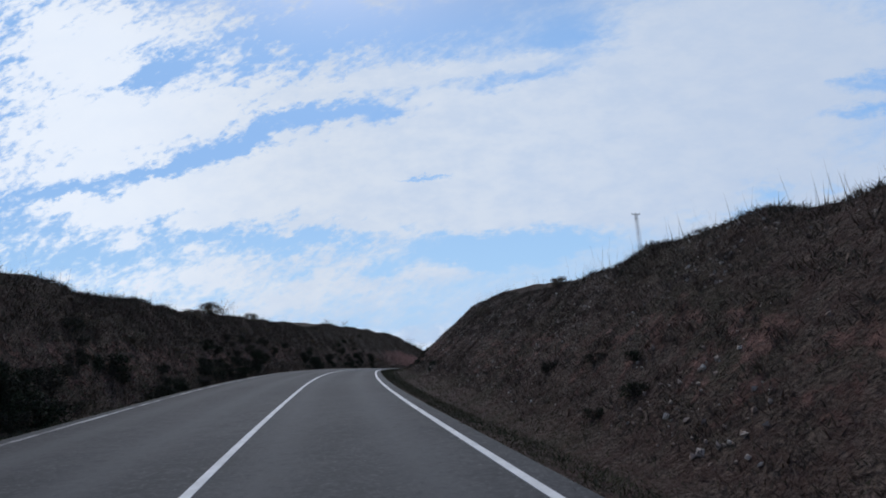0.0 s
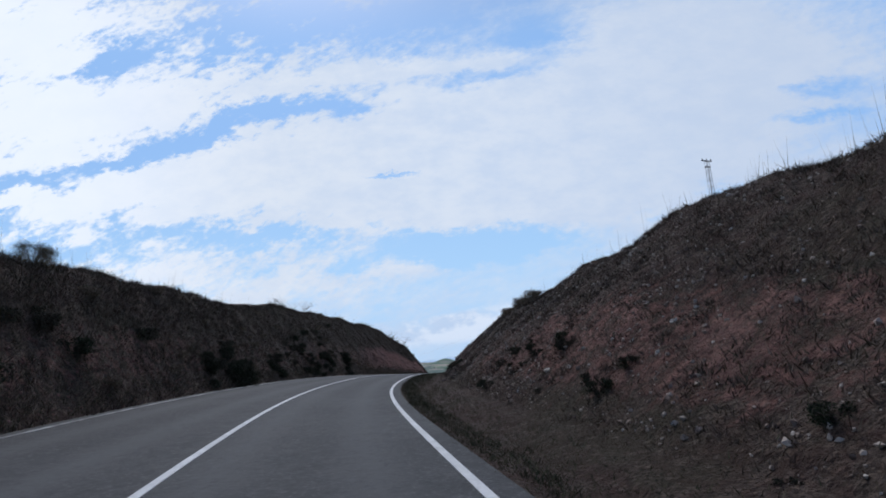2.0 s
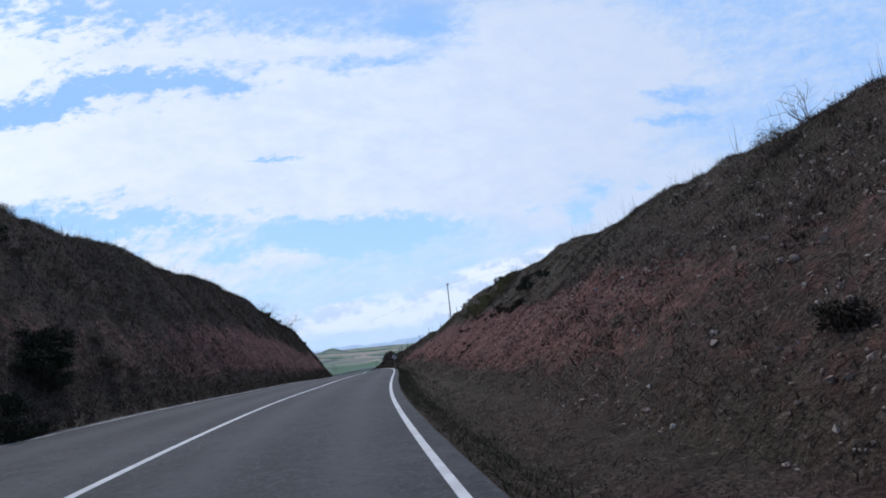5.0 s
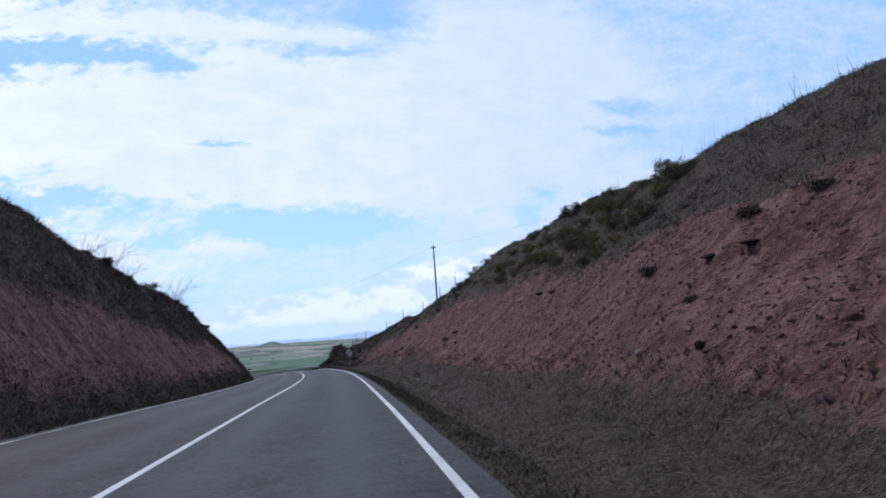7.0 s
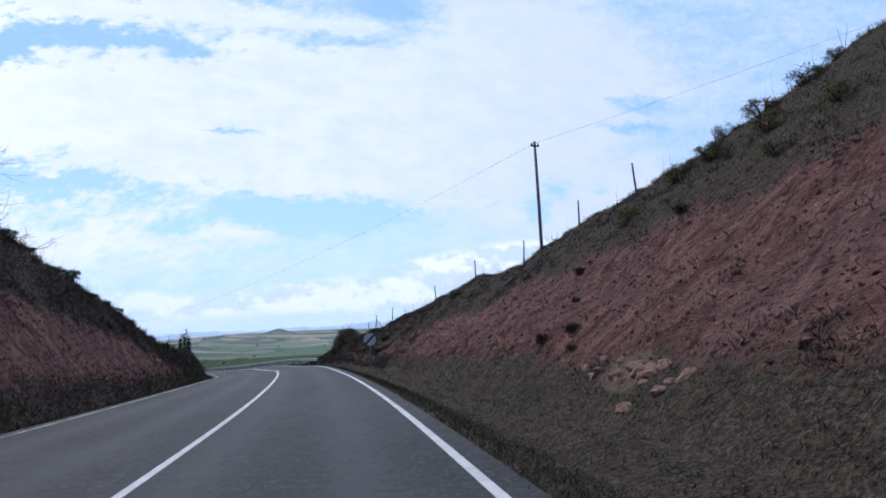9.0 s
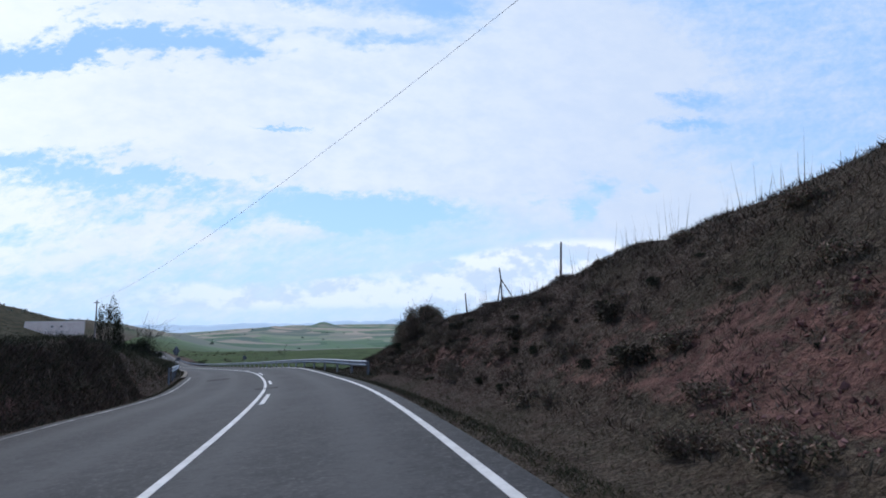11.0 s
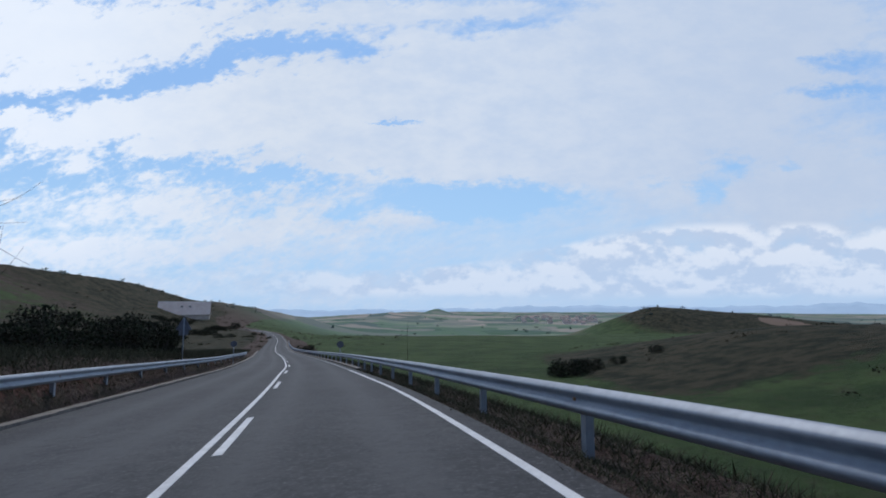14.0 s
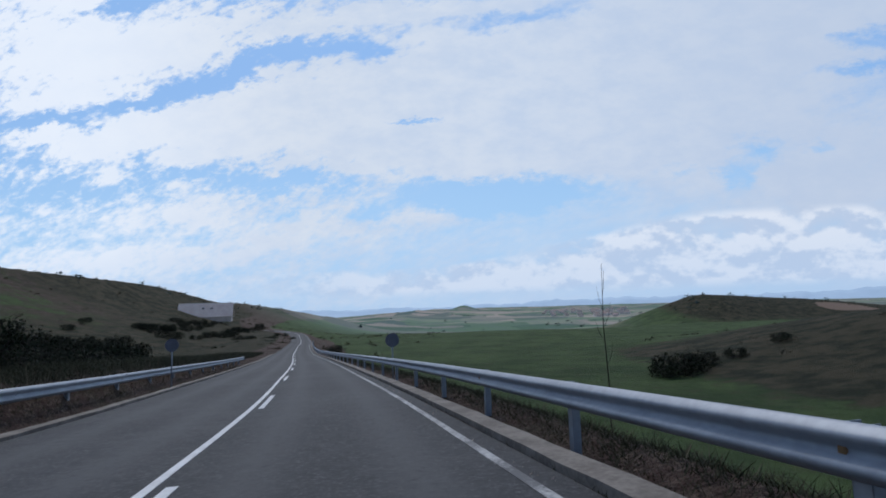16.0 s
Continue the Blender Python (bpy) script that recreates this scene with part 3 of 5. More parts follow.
def road():
    ob, V = ribbon("road", -3.5, 50, beside(line_l_at, -0.35), beside(line_r_at, 0.35), 0.0, 0.12, ASPHALT, 0.07, 33)
    C = V[:, 16:17]
    wear = sum(np.exp(-((V - C - c) / 0.35) ** 2) for c in (1.0, 2.7, -2.6, -0.9)).reshape(-1)
    ob.data.attributes.new("wear", "FLOAT", "POINT").data.foreach_set("value", np.concatenate([wear, wear * 0]).astype(np.float32))
    tagged(ob, "worn grey asphalt two-lane road with white lines", "road", kind="structure")
    for nm, line, u0, u1, mat in (("edge_line", line_r_at, -3.5, 16.15, PAINT), ("edge_line", line_r_at, 16.15, 50, WORN), ("edge_line", line_l_at, -3.5, 14.4, WORN), ("centre_line", line_c_at, -3.5, 50, PAINT)):
        ribbon(nm, u0, u1, beside(line, -0.055), beside(line, 0.055), 0.006, 0.006, mat, 0.07, 2, ob)
    for k in range(17):
        u = 12.04 + 0.83 * k
        ribbon("dash", u, u + 0.27, beside(line_c_at, 0.17), beside(line_c_at, 0.29), 0.006, 0.006, PAINT, 0.07, 2, ob)
    for u, w, l0, l1 in ((12.59, 0.08, -1.85, -1.1), (13.67, 0.065, -4.4, -3.2)):
        o, _ = ribbon("repair_patch", u, u + w, lambda q, l=l0: q * 0 + l, lambda q, l=l1: q * 0 + l, 0.010, 0.010, PATCH, 0.02, 6, ob)
        for v in o.data.vertices:
            v.co.x += 0.09 * math.sin(v.co.y * 7.0)
            v.co.y += 0.12 * math.sin(v.co.x * 5.0)
    return ob


road()


# ---- builders ----
def part(name, ob_or_mesh, parent, label=""):
    """Hangs a mesh object under its thing, or makes one from a mesh that already exists."""
    ob = ob_or_mesh if isinstance(ob_or_mesh, bpy.types.Object) else new(name, ob_or_mesh)
    ob.parent = parent
    return tagged(ob, label)


def thing(name, at, label, category, group="", turn=0.0, kind=""):
    ob = new(name)
    ob.matrix_basis = pose(*at, 0, 0, turn)
    ob.empty_display_size = 0.2
    return tagged(ob, label, category, group, kind)


def ground_at(u, lat):
    x, y, _ = place(u, lat)
    return float(x), float(y), float(ground_z(u, lat))


def land_at(x, y):
    return x, y, float(land(np.float64(x), np.float64(y)))


def heading(u):
    p, q = plan_at(np.float64(u - 0.05)), plan_at(np.float64(u + 0.05))
    return math.degrees(math.atan2(-(q - p)[0], (q - p)[1]))


def tube(points, radii, sides=6, cap=True):
    """Verts and faces of a tapered tube along points."""
    P = np.asarray(points, float)
    T = np.gradient(P, axis=0)
    T /= np.linalg.norm(T, axis=1, keepdims=True) + 1e-9
    ref = np.where(np.abs(T[:, 2:]) > 0.9, [[1.0, 0, 0]], [[0, 0, 1.0]])
    A = np.cross(T, ref)
    A /= np.linalg.norm(A, axis=1, keepdims=True)
    B = np.cross(T, A)
    ang = np.arange(sides) / sides * 2 * np.pi
    V = P[:, None] + (A[:, None] * np.cos(ang)[None, :, None] + B[:, None] * np.sin(ang)[None, :, None]) * np.asarray(radii, float)[:, None, None]
    f = []
    for i in range(len(P) - 1):
        for j in range(sides):
            k = (j + 1) % sides
            f.append([i * sides + j, i * sides + k, (i + 1) * sides + k, (i + 1) * sides + j])
    if cap:
        f += [list(range(sides))[::-1], [(len(P) - 1) * sides + j for j in range(sides)]]
    return V.reshape(-1, 3), f


def joined(name, pieces, mat, smooth=False):
    """One mesh object from several (verts, faces)."""
    vs, fs, k = [], [], 0
    for v, f in pieces:
        vs.append(np.asarray(v, float))
        fs += [[i + k for i in q] for q in f]
        k += len(v)
    return mesh_ob(name, np.concatenate(vs), fs, mat, smooth)


def box(x0, x1, y0, y1, z0, z1, bevel=0.0):
    """Verts and faces of a box, its upright edges chamfered if asked."""
    if bevel <= 0:
        v = [(x, y, z) for z in (z0, z1) for x, y in ((x0, y0), (x1, y0), (x1, y1), (x0, y1))]
        return v, [[3, 2, 1, 0], [4, 5, 6, 7], [0, 1, 5, 4], [1, 2, 6, 5], [2, 3, 7, 6], [3, 0, 4, 7]]
    b = bevel
    ring = [(x0 + b, y0), (x1 - b, y0), (x1, y0 + b), (x1, y1 - b), (x1 - b, y1), (x0 + b, y1), (x0, y1 - b), (x0, y0 + b)]
    v = [(x, y, z) for z in (z0, z1) for x, y in ring]
    f = [list(range(8))[::-1], list(range(8, 16))] + [[i, (i + 1) % 8, (i + 1) % 8 + 8, i + 8] for i in range(8)]
    return v, f


def island_mat(name, stops, rough=0.9, spec=0.2, deep=(0.040, 0.030, 0.024)):
    """Colour that varies from blade to blade, stone to stone."""
    def build(N, b):
        g = N.add("ShaderNodeNewGeometry")
        r = N.add("ShaderNodeObjectInfo").outputs["Random"]
        v = N.math("FRACT", N.math("ADD", g.outputs["Random Per Island"], r))
        col = N.ramp(v, stops)
        n = N.noise(g.outputs["Position"], 1.3, 3.0)
        col = N.mix(N.step(n, 0.42, 0.62, 0.0, 0.55), col, deep)
        N.link(col, b.inputs["Base Color"])
    return material(name, build, rough, 0.0, spec)


BARK = plain("bark", (0.030, 0.026, 0.022), (0.075, 0.062, 0.050), 14.0, 0.95)
TWIG = plain("pale_twig", (0.11, 0.085, 0.065), (0.19, 0.155, 0.12), 10.0, 0.95)
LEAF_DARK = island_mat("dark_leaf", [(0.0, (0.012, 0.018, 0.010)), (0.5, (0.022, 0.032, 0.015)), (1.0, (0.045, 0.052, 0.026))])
LEAF_BROWN = island_mat("bramble_leaf", [(0.0, (0.070, 0.072, 0.045)), (0.3, (0.130, 0.128, 0.076)), (0.6, (0.250, 0.190, 0.138)), (0.85, (0.28, 0.165, 0.130)), (1.0, (0.42, 0.34, 0.25))], deep=(0.085, 0.066, 0.050))
LEAF_GORSE = island_mat("gorse_leaf", [(0.0, (0.075, 0.080, 0.050)), (0.6, (0.175, 0.165, 0.095)), (0.84, (0.34, 0.27, 0.08)), (1.0, (0.58, 0.43, 0.08))], deep=(0.070, 0.068, 0.040))
GRASS_DRY = island_mat("dry_grass", [(0.0, (0.038, 0.030, 0.023)), (0.35, (0.100, 0.083, 0.062)), (0.6, (0.072, 0.068, 0.040)), (0.78, (0.115, 0.074, 0.060)), (1.0, (0.25, 0.195, 0.148))], deep=(0.068, 0.042, 0.036))
GRASS_VERGE = island_mat("verge_grass", [(0.0, (0.032, 0.037, 0.019)), (0.5, (0.074, 0.077, 0.041)), (0.85, (0.094, 0.078, 0.052)), (1.0, (0.18, 0.155, 0.10))], deep=(0.046, 0.050, 0.027))
GRASS_OLIVE = island_mat("olive_grass", [(0.0, (0.046, 0.044, 0.029)), (0.4, (0.108, 0.098, 0.066)), (0.75, (0.135, 0.098, 0.078)), (1.0, (0.26, 0.22, 0.16))], deep=(0.078, 0.066, 0.047))
GRASS_PALE = island_mat("pale_stalk", [(0.0, (0.14, 0.11, 0.075)), (1.0, (0.27, 0.22, 0.15))])
LEAF_HEATH = island_mat("heath_leaf", [(0.0, (0.030, 0.033, 0.020)), (0.5, (0.062, 0.060, 0.036)), (1.0, (0.120, 0.092, 0.066))])
# leaf colour for far trees, lightened and blued to put haze on them
HAZE_LEAF = island_mat("haze_leaf", [(0.0, (0.07, 0.10, 0.09)), (1.0, (0.12, 0.16, 0.14))], deep=(0.08, 0.11, 0.11))
STONE = island_mat("pale_stone", [(0.0, (0.22, 0.165, 0.13)), (0.5, (0.40, 0.33, 0.27)), (1.0, (0.60, 0.54, 0.46))], 0.9, deep=(0.28, 0.20, 0.16))
ROCK_RED = plain("red_rock", (0.14, 0.065, 0.048), (0.30, 0.16, 0.11), 3.0, 0.95, 0.0, 0.6, 0.2, 0.05)
SLOT_SHADE = plain("slot_shade", (0.016, 0.011, 0.010), (0.040, 0.026, 0.022), 5.0, 0.95, 0.0, 0.6, 0.2, 0.05)
CLOD = island_mat("red_clod", [(0.0, (0.065, 0.030, 0.027)), (0.5, (0.21, 0.108, 0.096)), (1.0, (0.33, 0.200, 0.175))], 0.95, deep=(0.22, 0.115, 0.098))
ROCK_PALE = plain("pale_red_rock", (0.24, 0.13, 0.095), (0.42, 0.29, 0.22), 3.0, 0.95, 0.0, 0.6, 0.2, 0.05)


# ---- guardrails ----
def rail_profile():
    """The W of a crash barrier: offset towards the road, height below the top edge."""
    return [(0.000, 0.000), (0.018, -0.012), (0.062, -0.045), (0.078, -0.070), (0.062, -0.098), (0.012, -0.135), (0.000, -0.155),
            (0.012, -0.175), (0.062, -0.212), (0.078, -0.240), (0.062, -0.265), (0.018, -0.298), (0.000, -0.310)]


def guardrail(label, u0, u1, lat_at, height_at, side, first_post=0.03):
    """side +1: stands to the right of the road, its face to the left."""
    ax, ay, az = ground_at(u0, float(lat_at(np.float64(u0))[0]))
    ob = thing("guardrail", (ax, ay, az), label, "guardrail", "roadside guardrails")
    inv = ob.matrix_basis.inverted()
    prof = rail_profile()
    pitch = 4.0 / 13.6

    def at(u):
        u = np.float64(u)
        l = float(lat_at(u)[0])
        x, y, zr = place(u, l)
        a = place(u, l - side)
        d = np.array([float(a[0] - x), float(a[1] - y), 0.0])
        return np.array([float(x), float(y), float(zr) + float(height_at(u)[0])]), d / np.linalg.norm(d), l
    n = int((u1 - u0) / pitch)
    for i in range(n):
        rows = []
        for k in range(9):
            u = u0 + (i + k / 8 * 1.015) * pitch
            p, d, _ = at(u)
            rows.append([p + d * (a + (0.002 if i % 2 else 0.005)) + np.array([0, 0, h]) for a, h in prof] +
                        [p + d * (a - 0.006) + np.array([0, 0, h]) for a, h in prof[::-1]])
        m = len(rows[0])
        V = np.array(rows).reshape(-1, 3) - np.array([ax, ay, az])
        f = [[r * m + j, r * m + (j + 1) % m, (r + 1) * m + (j + 1) % m, (r + 1) * m + j] for r in range(8) for j in range(m)]
        o = mesh_ob("rail_panel", V, f, STEEL)
        for pl in o.data.polygons:
            pl.use_smooth = True
        part("rail_panel", o, ob)
        u = u0 + i * pitch + first_post
        p, d, l = at(u)
        base = float(ground_z(u, l + side * 0.12)) - 0.12
        q = p - d * 0.14 - np.array([ax, ay, az])
        yaw = math.degrees(math.atan2(d[1], d[0]))
        post = joined("post", [box(-0.05, 0.05, -0.06, -0.052, base - p[2], -0.02), box(-0.05, 0.05, 0.052, 0.06, base - p[2], -0.02),
                               box(0.042, 0.05, -0.06, 0.06, base - p[2], -0.02)], STEEL)
        post.matrix_basis = pose(*q, 0, 0, yaw)
        part("post", post, ob)
        sp = joined("spacer", [box(0.052, 0.138, -0.05, 0.05, -0.26, -0.06, 0.015)], STEEL)
        sp.matrix_basis = pose(*q, 0, 0, yaw)
        part("spacer", sp, ob)
        if i % 2 == 1:
            rf = joined("reflector", [box(0.135, 0.165, -0.025, 0.025, -0.175, -0.135, 0.006)], AMBER)
            rf.matrix_basis = pose(*q, 0, 0, yaw)
            part("reflector", rf, ob, "small amber reflector")
    return ob


AMBER = plain("amber_reflector", (0.22, 0.13, 0.06), (0.32, 0.19, 0.09), 30.0, 0.35)
rail_r = spline([(12.9, 3.15), (13.5, 3.0), (14.5, 2.75), (16.5, 2.7), (20, 2.45), (34, 2.3)])
rail_l = spline([(13.7, -6.45), (15, -6.75), (17, -6.8), (22, -6.4), (34, -6.1)])
top_r = spline([(12.9, 0.78), (14.5, 0.74), (16.5, 0.73), (20, 0.69), (34, 0.69)])
top_l = spline([(13.7, 0.62), (15, 0.73), (17, 0.75), (22, 0.69), (34, 0.69)])
guardrail("galvanised steel guardrail on posts along the road edge", 12.93, 30, rail_r, top_r, 1)
guardrail("galvanised steel guardrail beside the opposite lane", 13.72, 20.5, rail_l, top_l, -1)


def kerb(name, u0, u1, line, off, width, label):
    ob, _ = ribbon(name, u0, u1, beside(line, off), beside(line, off + width), 0.07, 0.25, CONCRETE, 0.06, 3)
    v = np.array([w.co[:] for w in ob.data.vertices])
    jag = wobble(v[:, 0], v[:, 1], 0.35, 3.0) * 0.012
    for w, j in zip(ob.data.vertices, jag):
        w.co.z += j
    return tagged(ob, label, "kerb", kind="structure")


kerb("kerb_right", 16.2, 30, line_r_at, 0.40, 0.32, "weathered concrete kerb edging")
kerb("kerb_left", 14.4, 24, line_l_at, -0.70, 0.32, "weathered concrete kerb edging")


# ---- poles, wires, fence ----
def wooden_pole():
    x, y, z = ground_at(10.9, 12.2)
    ob = thing("utility_pole", (x, y, z - 0.3), "tall weathered wooden utility pole on the bank crest", "utility pole")
    h = 10.0 - z + 0.3
    v, f = tube([(0, 0, 0), (0.01, 0, h * 0.5), (0, 0.02, h)], [0.10, 0.09, 0.07], 10)
    part("shaft", joined("shaft", [(v, f)], WOOD, True), ob)
    part("crossarm", joined("crossarm", [box(-0.25, 0.25, -0.04, 0.04, h - 0.30, h - 0.22)], WOOD), ob)
    for sx in (-0.2, 0.2):
        v, f = tube([(sx, 0, h - 0.22), (sx, 0, h - 0.14), (sx, 0, h - 0.06)], [0.03, 0.045, 0.02], 8)
        part("insulator", joined("insulator", [(v, f)], CERAMIC, True), ob, "brown glazed insulator")
    return (x, y, 9.9)


def short_pole(x, y, top, label):
    _, _, z = land_at(x, y)
    ob = thing("utility_pole", (x, y, z - 0.3), label, "utility pole")
    v, f = tube([(0, 0, 0), (0, 0, (top - z + 0.3) * 0.5), (0, 0, top - z + 0.3)], [0.09, 0.08, 0.065], 8)
    part("shaft", joined("shaft", [(v, f)], WOOD, True), ob)
    part("crossarm", joined("crossarm", [box(-0.25, 0.25, -0.04, 0.04, top - z - 0.0, top - z + 0.08)], WOOD), ob)
    return (x, y, top)


CERAMIC = plain("brown_ceramic", (0.09, 0.05, 0.03), (0.14, 0.08, 0.05), 20.0, 0.3)


def cable(a, b, sag, r=0.0065):
    t = np.linspace(0, 1, 25)
    P = np.array(a)[None] * (1 - t[:, None]) + np.array(b)[None] * t[:, None]
    P[:, 2] -= sag * 4 * t * (1 - t)
    o = P[0].copy()
    v, f = tube(P - o, np.full(25, r), 5)
    ob = joined("overhead_cable", [(v, f)], CABLE)
    ob.location = o
    return tagged(ob, "thin grey overhead cable strung between wooden poles", "cable", "overhead cables")


TOP = wooden_pole()
LEFT_TOP = short_pole(-26.0, 216.0, 1.5, "wooden utility pole on the grassy hillside")
cable(TOP, LEFT_TOP, 1.5)
cable(TOP, (38.0, 82.0, 15.6), 2.0)


def lattice_mast():
    x, y = 32.1, 99.0
    u, l = 7.2, 40.5
    z = ground_at(u, l)[2] - 0.5
    ob = thing("lattice_mast", (x, y, z), "slender grey steel lattice power mast behind the crest", "power mast", turn=20)
    h = 26.5 - z
    w0, w1 = 0.36, 0.20
    for sx, sy in ((-1, -1), (1, -1), (1, 1), (-1, 1)):
        v, f = tube([(sx * w0, sy * w0, 0), (sx * w1, sy * w1, h)], [0.035, 0.03], 4)
        part("leg", joined("leg", [(v, f)], MAST), ob)
    n = 16
    for i in range(n):
        a, b = i / n, (i + 1) / n
        wa, wb = w0 + (w1 - w0) * a, w0 + (w1 - w0) * b
        for k in range(4):
            c = [(-1, -1), (1, -1), (1, 1), (-1, 1)]
            p, q = c[k], c[(k + 1) % 4]
            if i % 2:
                p, q = q, p
            v, f = tube([(p[0] * wa, p[1] * wa, h * a), (q[0] * wb, q[1] * wb, h * b)], [0.016, 0.016], 4)
            part("brace", joined("brace", [(v, f)], MAST), ob)
    for dz, half in ((0.0, 0.9), (-0.9, 0.5)):
        part("crossarm", joined("crossarm", [box(-half, half, -0.07, 0.07, h + dz - 0.1, h + dz + 0.02)], MAST), ob)
    for sx in (-0.8, 0.0, 0.8):
        v, f = tube([(sx, 0, h + 0.02), (sx, 0, h + 0.18), (sx, 0, h + 0.3)], [0.05, 0.07, 0.03], 6)
        part("insulator", joined("insulator", [(v, f)], CERAMIC), ob)


MAST = plain("mast_steel", (0.22, 0.20, 0.19), (0.34, 0.31, 0.29), 3.0, 0.6, 0.3)
lattice_mast()


def fence():
    rnd = random.Random(5)
    tops = []
    for i, (u, lat) in enumerate([(10.2, 11.3), (10.42, 10.6), (10.72, 9.9), (10.98, 8.7), (11.4, 8.1), (12.12, 7.5), (12.9, 8.3)]):
        x, y, z = ground_at(u, lat)
        h = 1.05 + rnd.uniform(-0.1, 0.2)
        ob = thing("fence_post", (x, y, z - 0.25), "thin dark weathered wooden fence post on the crest", "fence post", "fence posts along the crest", rnd.uniform(0, 90))
        dx, dy = rnd.uniform(-0.09, 0.09), rnd.uniform(-0.09, 0.09)
        v, f = tube([(0, 0, 0), (dx * 0.5, dy * 0.5, h * 0.5), (dx, dy, h + 0.25)], [0.038, 0.036, 0.03], 7)
        part("stake", joined("stake", [(v, f)], DARK_WOOD, True), ob)
        tops.append((x, y, z + h))
    x, y, z = ground_at(12.43, 7.3)
    ob = thing("strainer_post", (x, y, z - 0.3), "braced wooden corner post of the crest fence", "fence post", "fence posts along the crest", heading(12.5))
    v, f = tube([(0, 0, 0), (-0.04, 0, 1.2), (-0.08, 0.02, 1.6)], [0.034, 0.030, 0.026], 8)
    part("stake", joined("stake", [(v, f)], DARK_WOOD, True), ob)
    for bx, by in ((0.62, -0.1), (-0.36, -0.25)):
        v, f = tube([(bx, by, 0.05), (bx * 0.5, by * 0.5, 0.6), (-0.03, 0, 1.15)], [0.026, 0.024, 0.02], 7)
        part("brace", joined("brace", [(v, f)], DARK_WOOD, True), ob)


fence()


# ---- signs ----
def sign_post(h, r=0.03):
    v, f = tube([(0, 0, -0.3), (0, 0, h * 0.5), (0, 0, h)], [r, r, r], 8)
    return joined("post", [(v, f)], STEEL, True)


def disc(r, y0, y1, n=28, cz=0.0):
    a = np.arange(n) / n * 2 * np.pi
    v = [(r * math.cos(t), y, cz + r * math.sin(t)) for y in (y0, y1) for t in a]
    f = [list(range(n)), list(range(n, 2 * n))[::-1]] + [[i + n, (i + 1) % n + n, (i + 1) % n, i] for i in range(n)]
    return v, f


SIGN_WHITE = plain("sign_white", (0.70, 0.70, 0.70), (0.80, 0.80, 0.80), 4.0, 0.5)
SIGN_DARK = plain("sign_dark", (0.03, 0.03, 0.035), (0.06, 0.06, 0.065), 4.0, 0.5)
SIGN_BACK = plain("sign_grey_back", (0.13, 0.14, 0.17), (0.20, 0.21, 0.25), 3.0, 0.6, 0.3)


def round_sign(u, lat, hz, r, label, face):
    x, y, z = ground_at(u, lat)
    ob = thing("road_sign", (x, y, z), label, "road sign", turn=heading(u) - 4)
    zc = hz
    part("post", sign_post(zc + r * 0.8), ob)
    pl = joined("plate", [disc(r, -0.045, -0.033, 28, zc)], SIGN_WHITE if face else SIGN_BACK)
    part("plate", pl, ob)
    if face:
        bar = joined("diagonal_bar", [box(-r * 0.92, r * 0.92, -0.050, -0.0465, -0.055, 0.055)], SIGN_DARK)
        bar.matrix_basis = pose(0, 0, zc, 0, -45, 0)
        part("diagonal_bar", bar, pl, "dark diagonal stripe")
        n = 28
        a = np.arange(n + 1) / n * 2 * np.pi
        v = [(q * math.cos(t), yy, zc + q * math.sin(t)) for q, yy in ((r * 0.93, -0.049), (r, -0.049)) for t in a]
        f = [[i, i + 1, n + 2 + i, n + 1 + i] for i in range(n)]
        part("rim", joined("rim", [(v, f)], SIGN_DARK), pl, "dark rim")
    part("clamp", joined("clamp", [box(-0.06, 0.06, -0.034, 0.034, zc - 0.05, zc + 0.05)], STEEL), ob)


def warning_sign_back(u, lat, hz, s):
    x, y, z = ground_at(u, lat)
    ob = thing("road_sign", (x, y, z), "triangular road sign seen from its grey back, on a steel post", "road sign", turn=heading(u) + 4)
    part("post", sign_post(hz + s * 0.75), ob)
    pts = []
    for k, (cx, cz) in enumerate(((-s / 2, 0), (s / 2, 0), (0, s * 0.87))):
        for j in range(5):
            t = radians((210, 330, 90)[k] - 60 + j * 30)
            pts.append((cx * 0.9 + 0.05 * math.cos(t), cz * 0.94 + 0.03 + 0.05 * math.sin(t) + hz - 0.1))
    n = len(pts)
    v = [(px, yy, pz) for yy in (0.033, 0.045) for px, pz in pts]
    f = [list(range(n)), list(range(n, 2 * n))[::-1]] + [[i + n, (i + 1) % n + n, (i + 1) % n, i] for i in range(n)]
    part("plate", joined("plate", [(v, f)], SIGN_BACK), ob, "grey back of the triangular plate")
    part("plate", joined("plate", [box(-0.24, 0.24, 0.033, 0.045, hz - 0.40, hz - 0.13, 0.004)], SIGN_BACK), ob, "small grey plate below the triangle")
    for dz in (0.15, 0.5):
        part("clamp", joined("clamp", [box(-0.07, 0.07, -0.034, 0.034, hz + dz - 0.03, hz + dz + 0.03)], STEEL), ob)


round_sign(11.1, 3.1, 1.65, 0.36, "round white road sign with dark diagonal stripe", True)
round_sign(17.78, 2.85, 1.62, 0.30, "small round road sign seen from its grey back", False)
round_sign(17.95, -6.35, 1.85, 0.28, "small round road sign with its grey back showing", False)
warning_sign_back(16.45, -7.2, 1.85, 0.75)


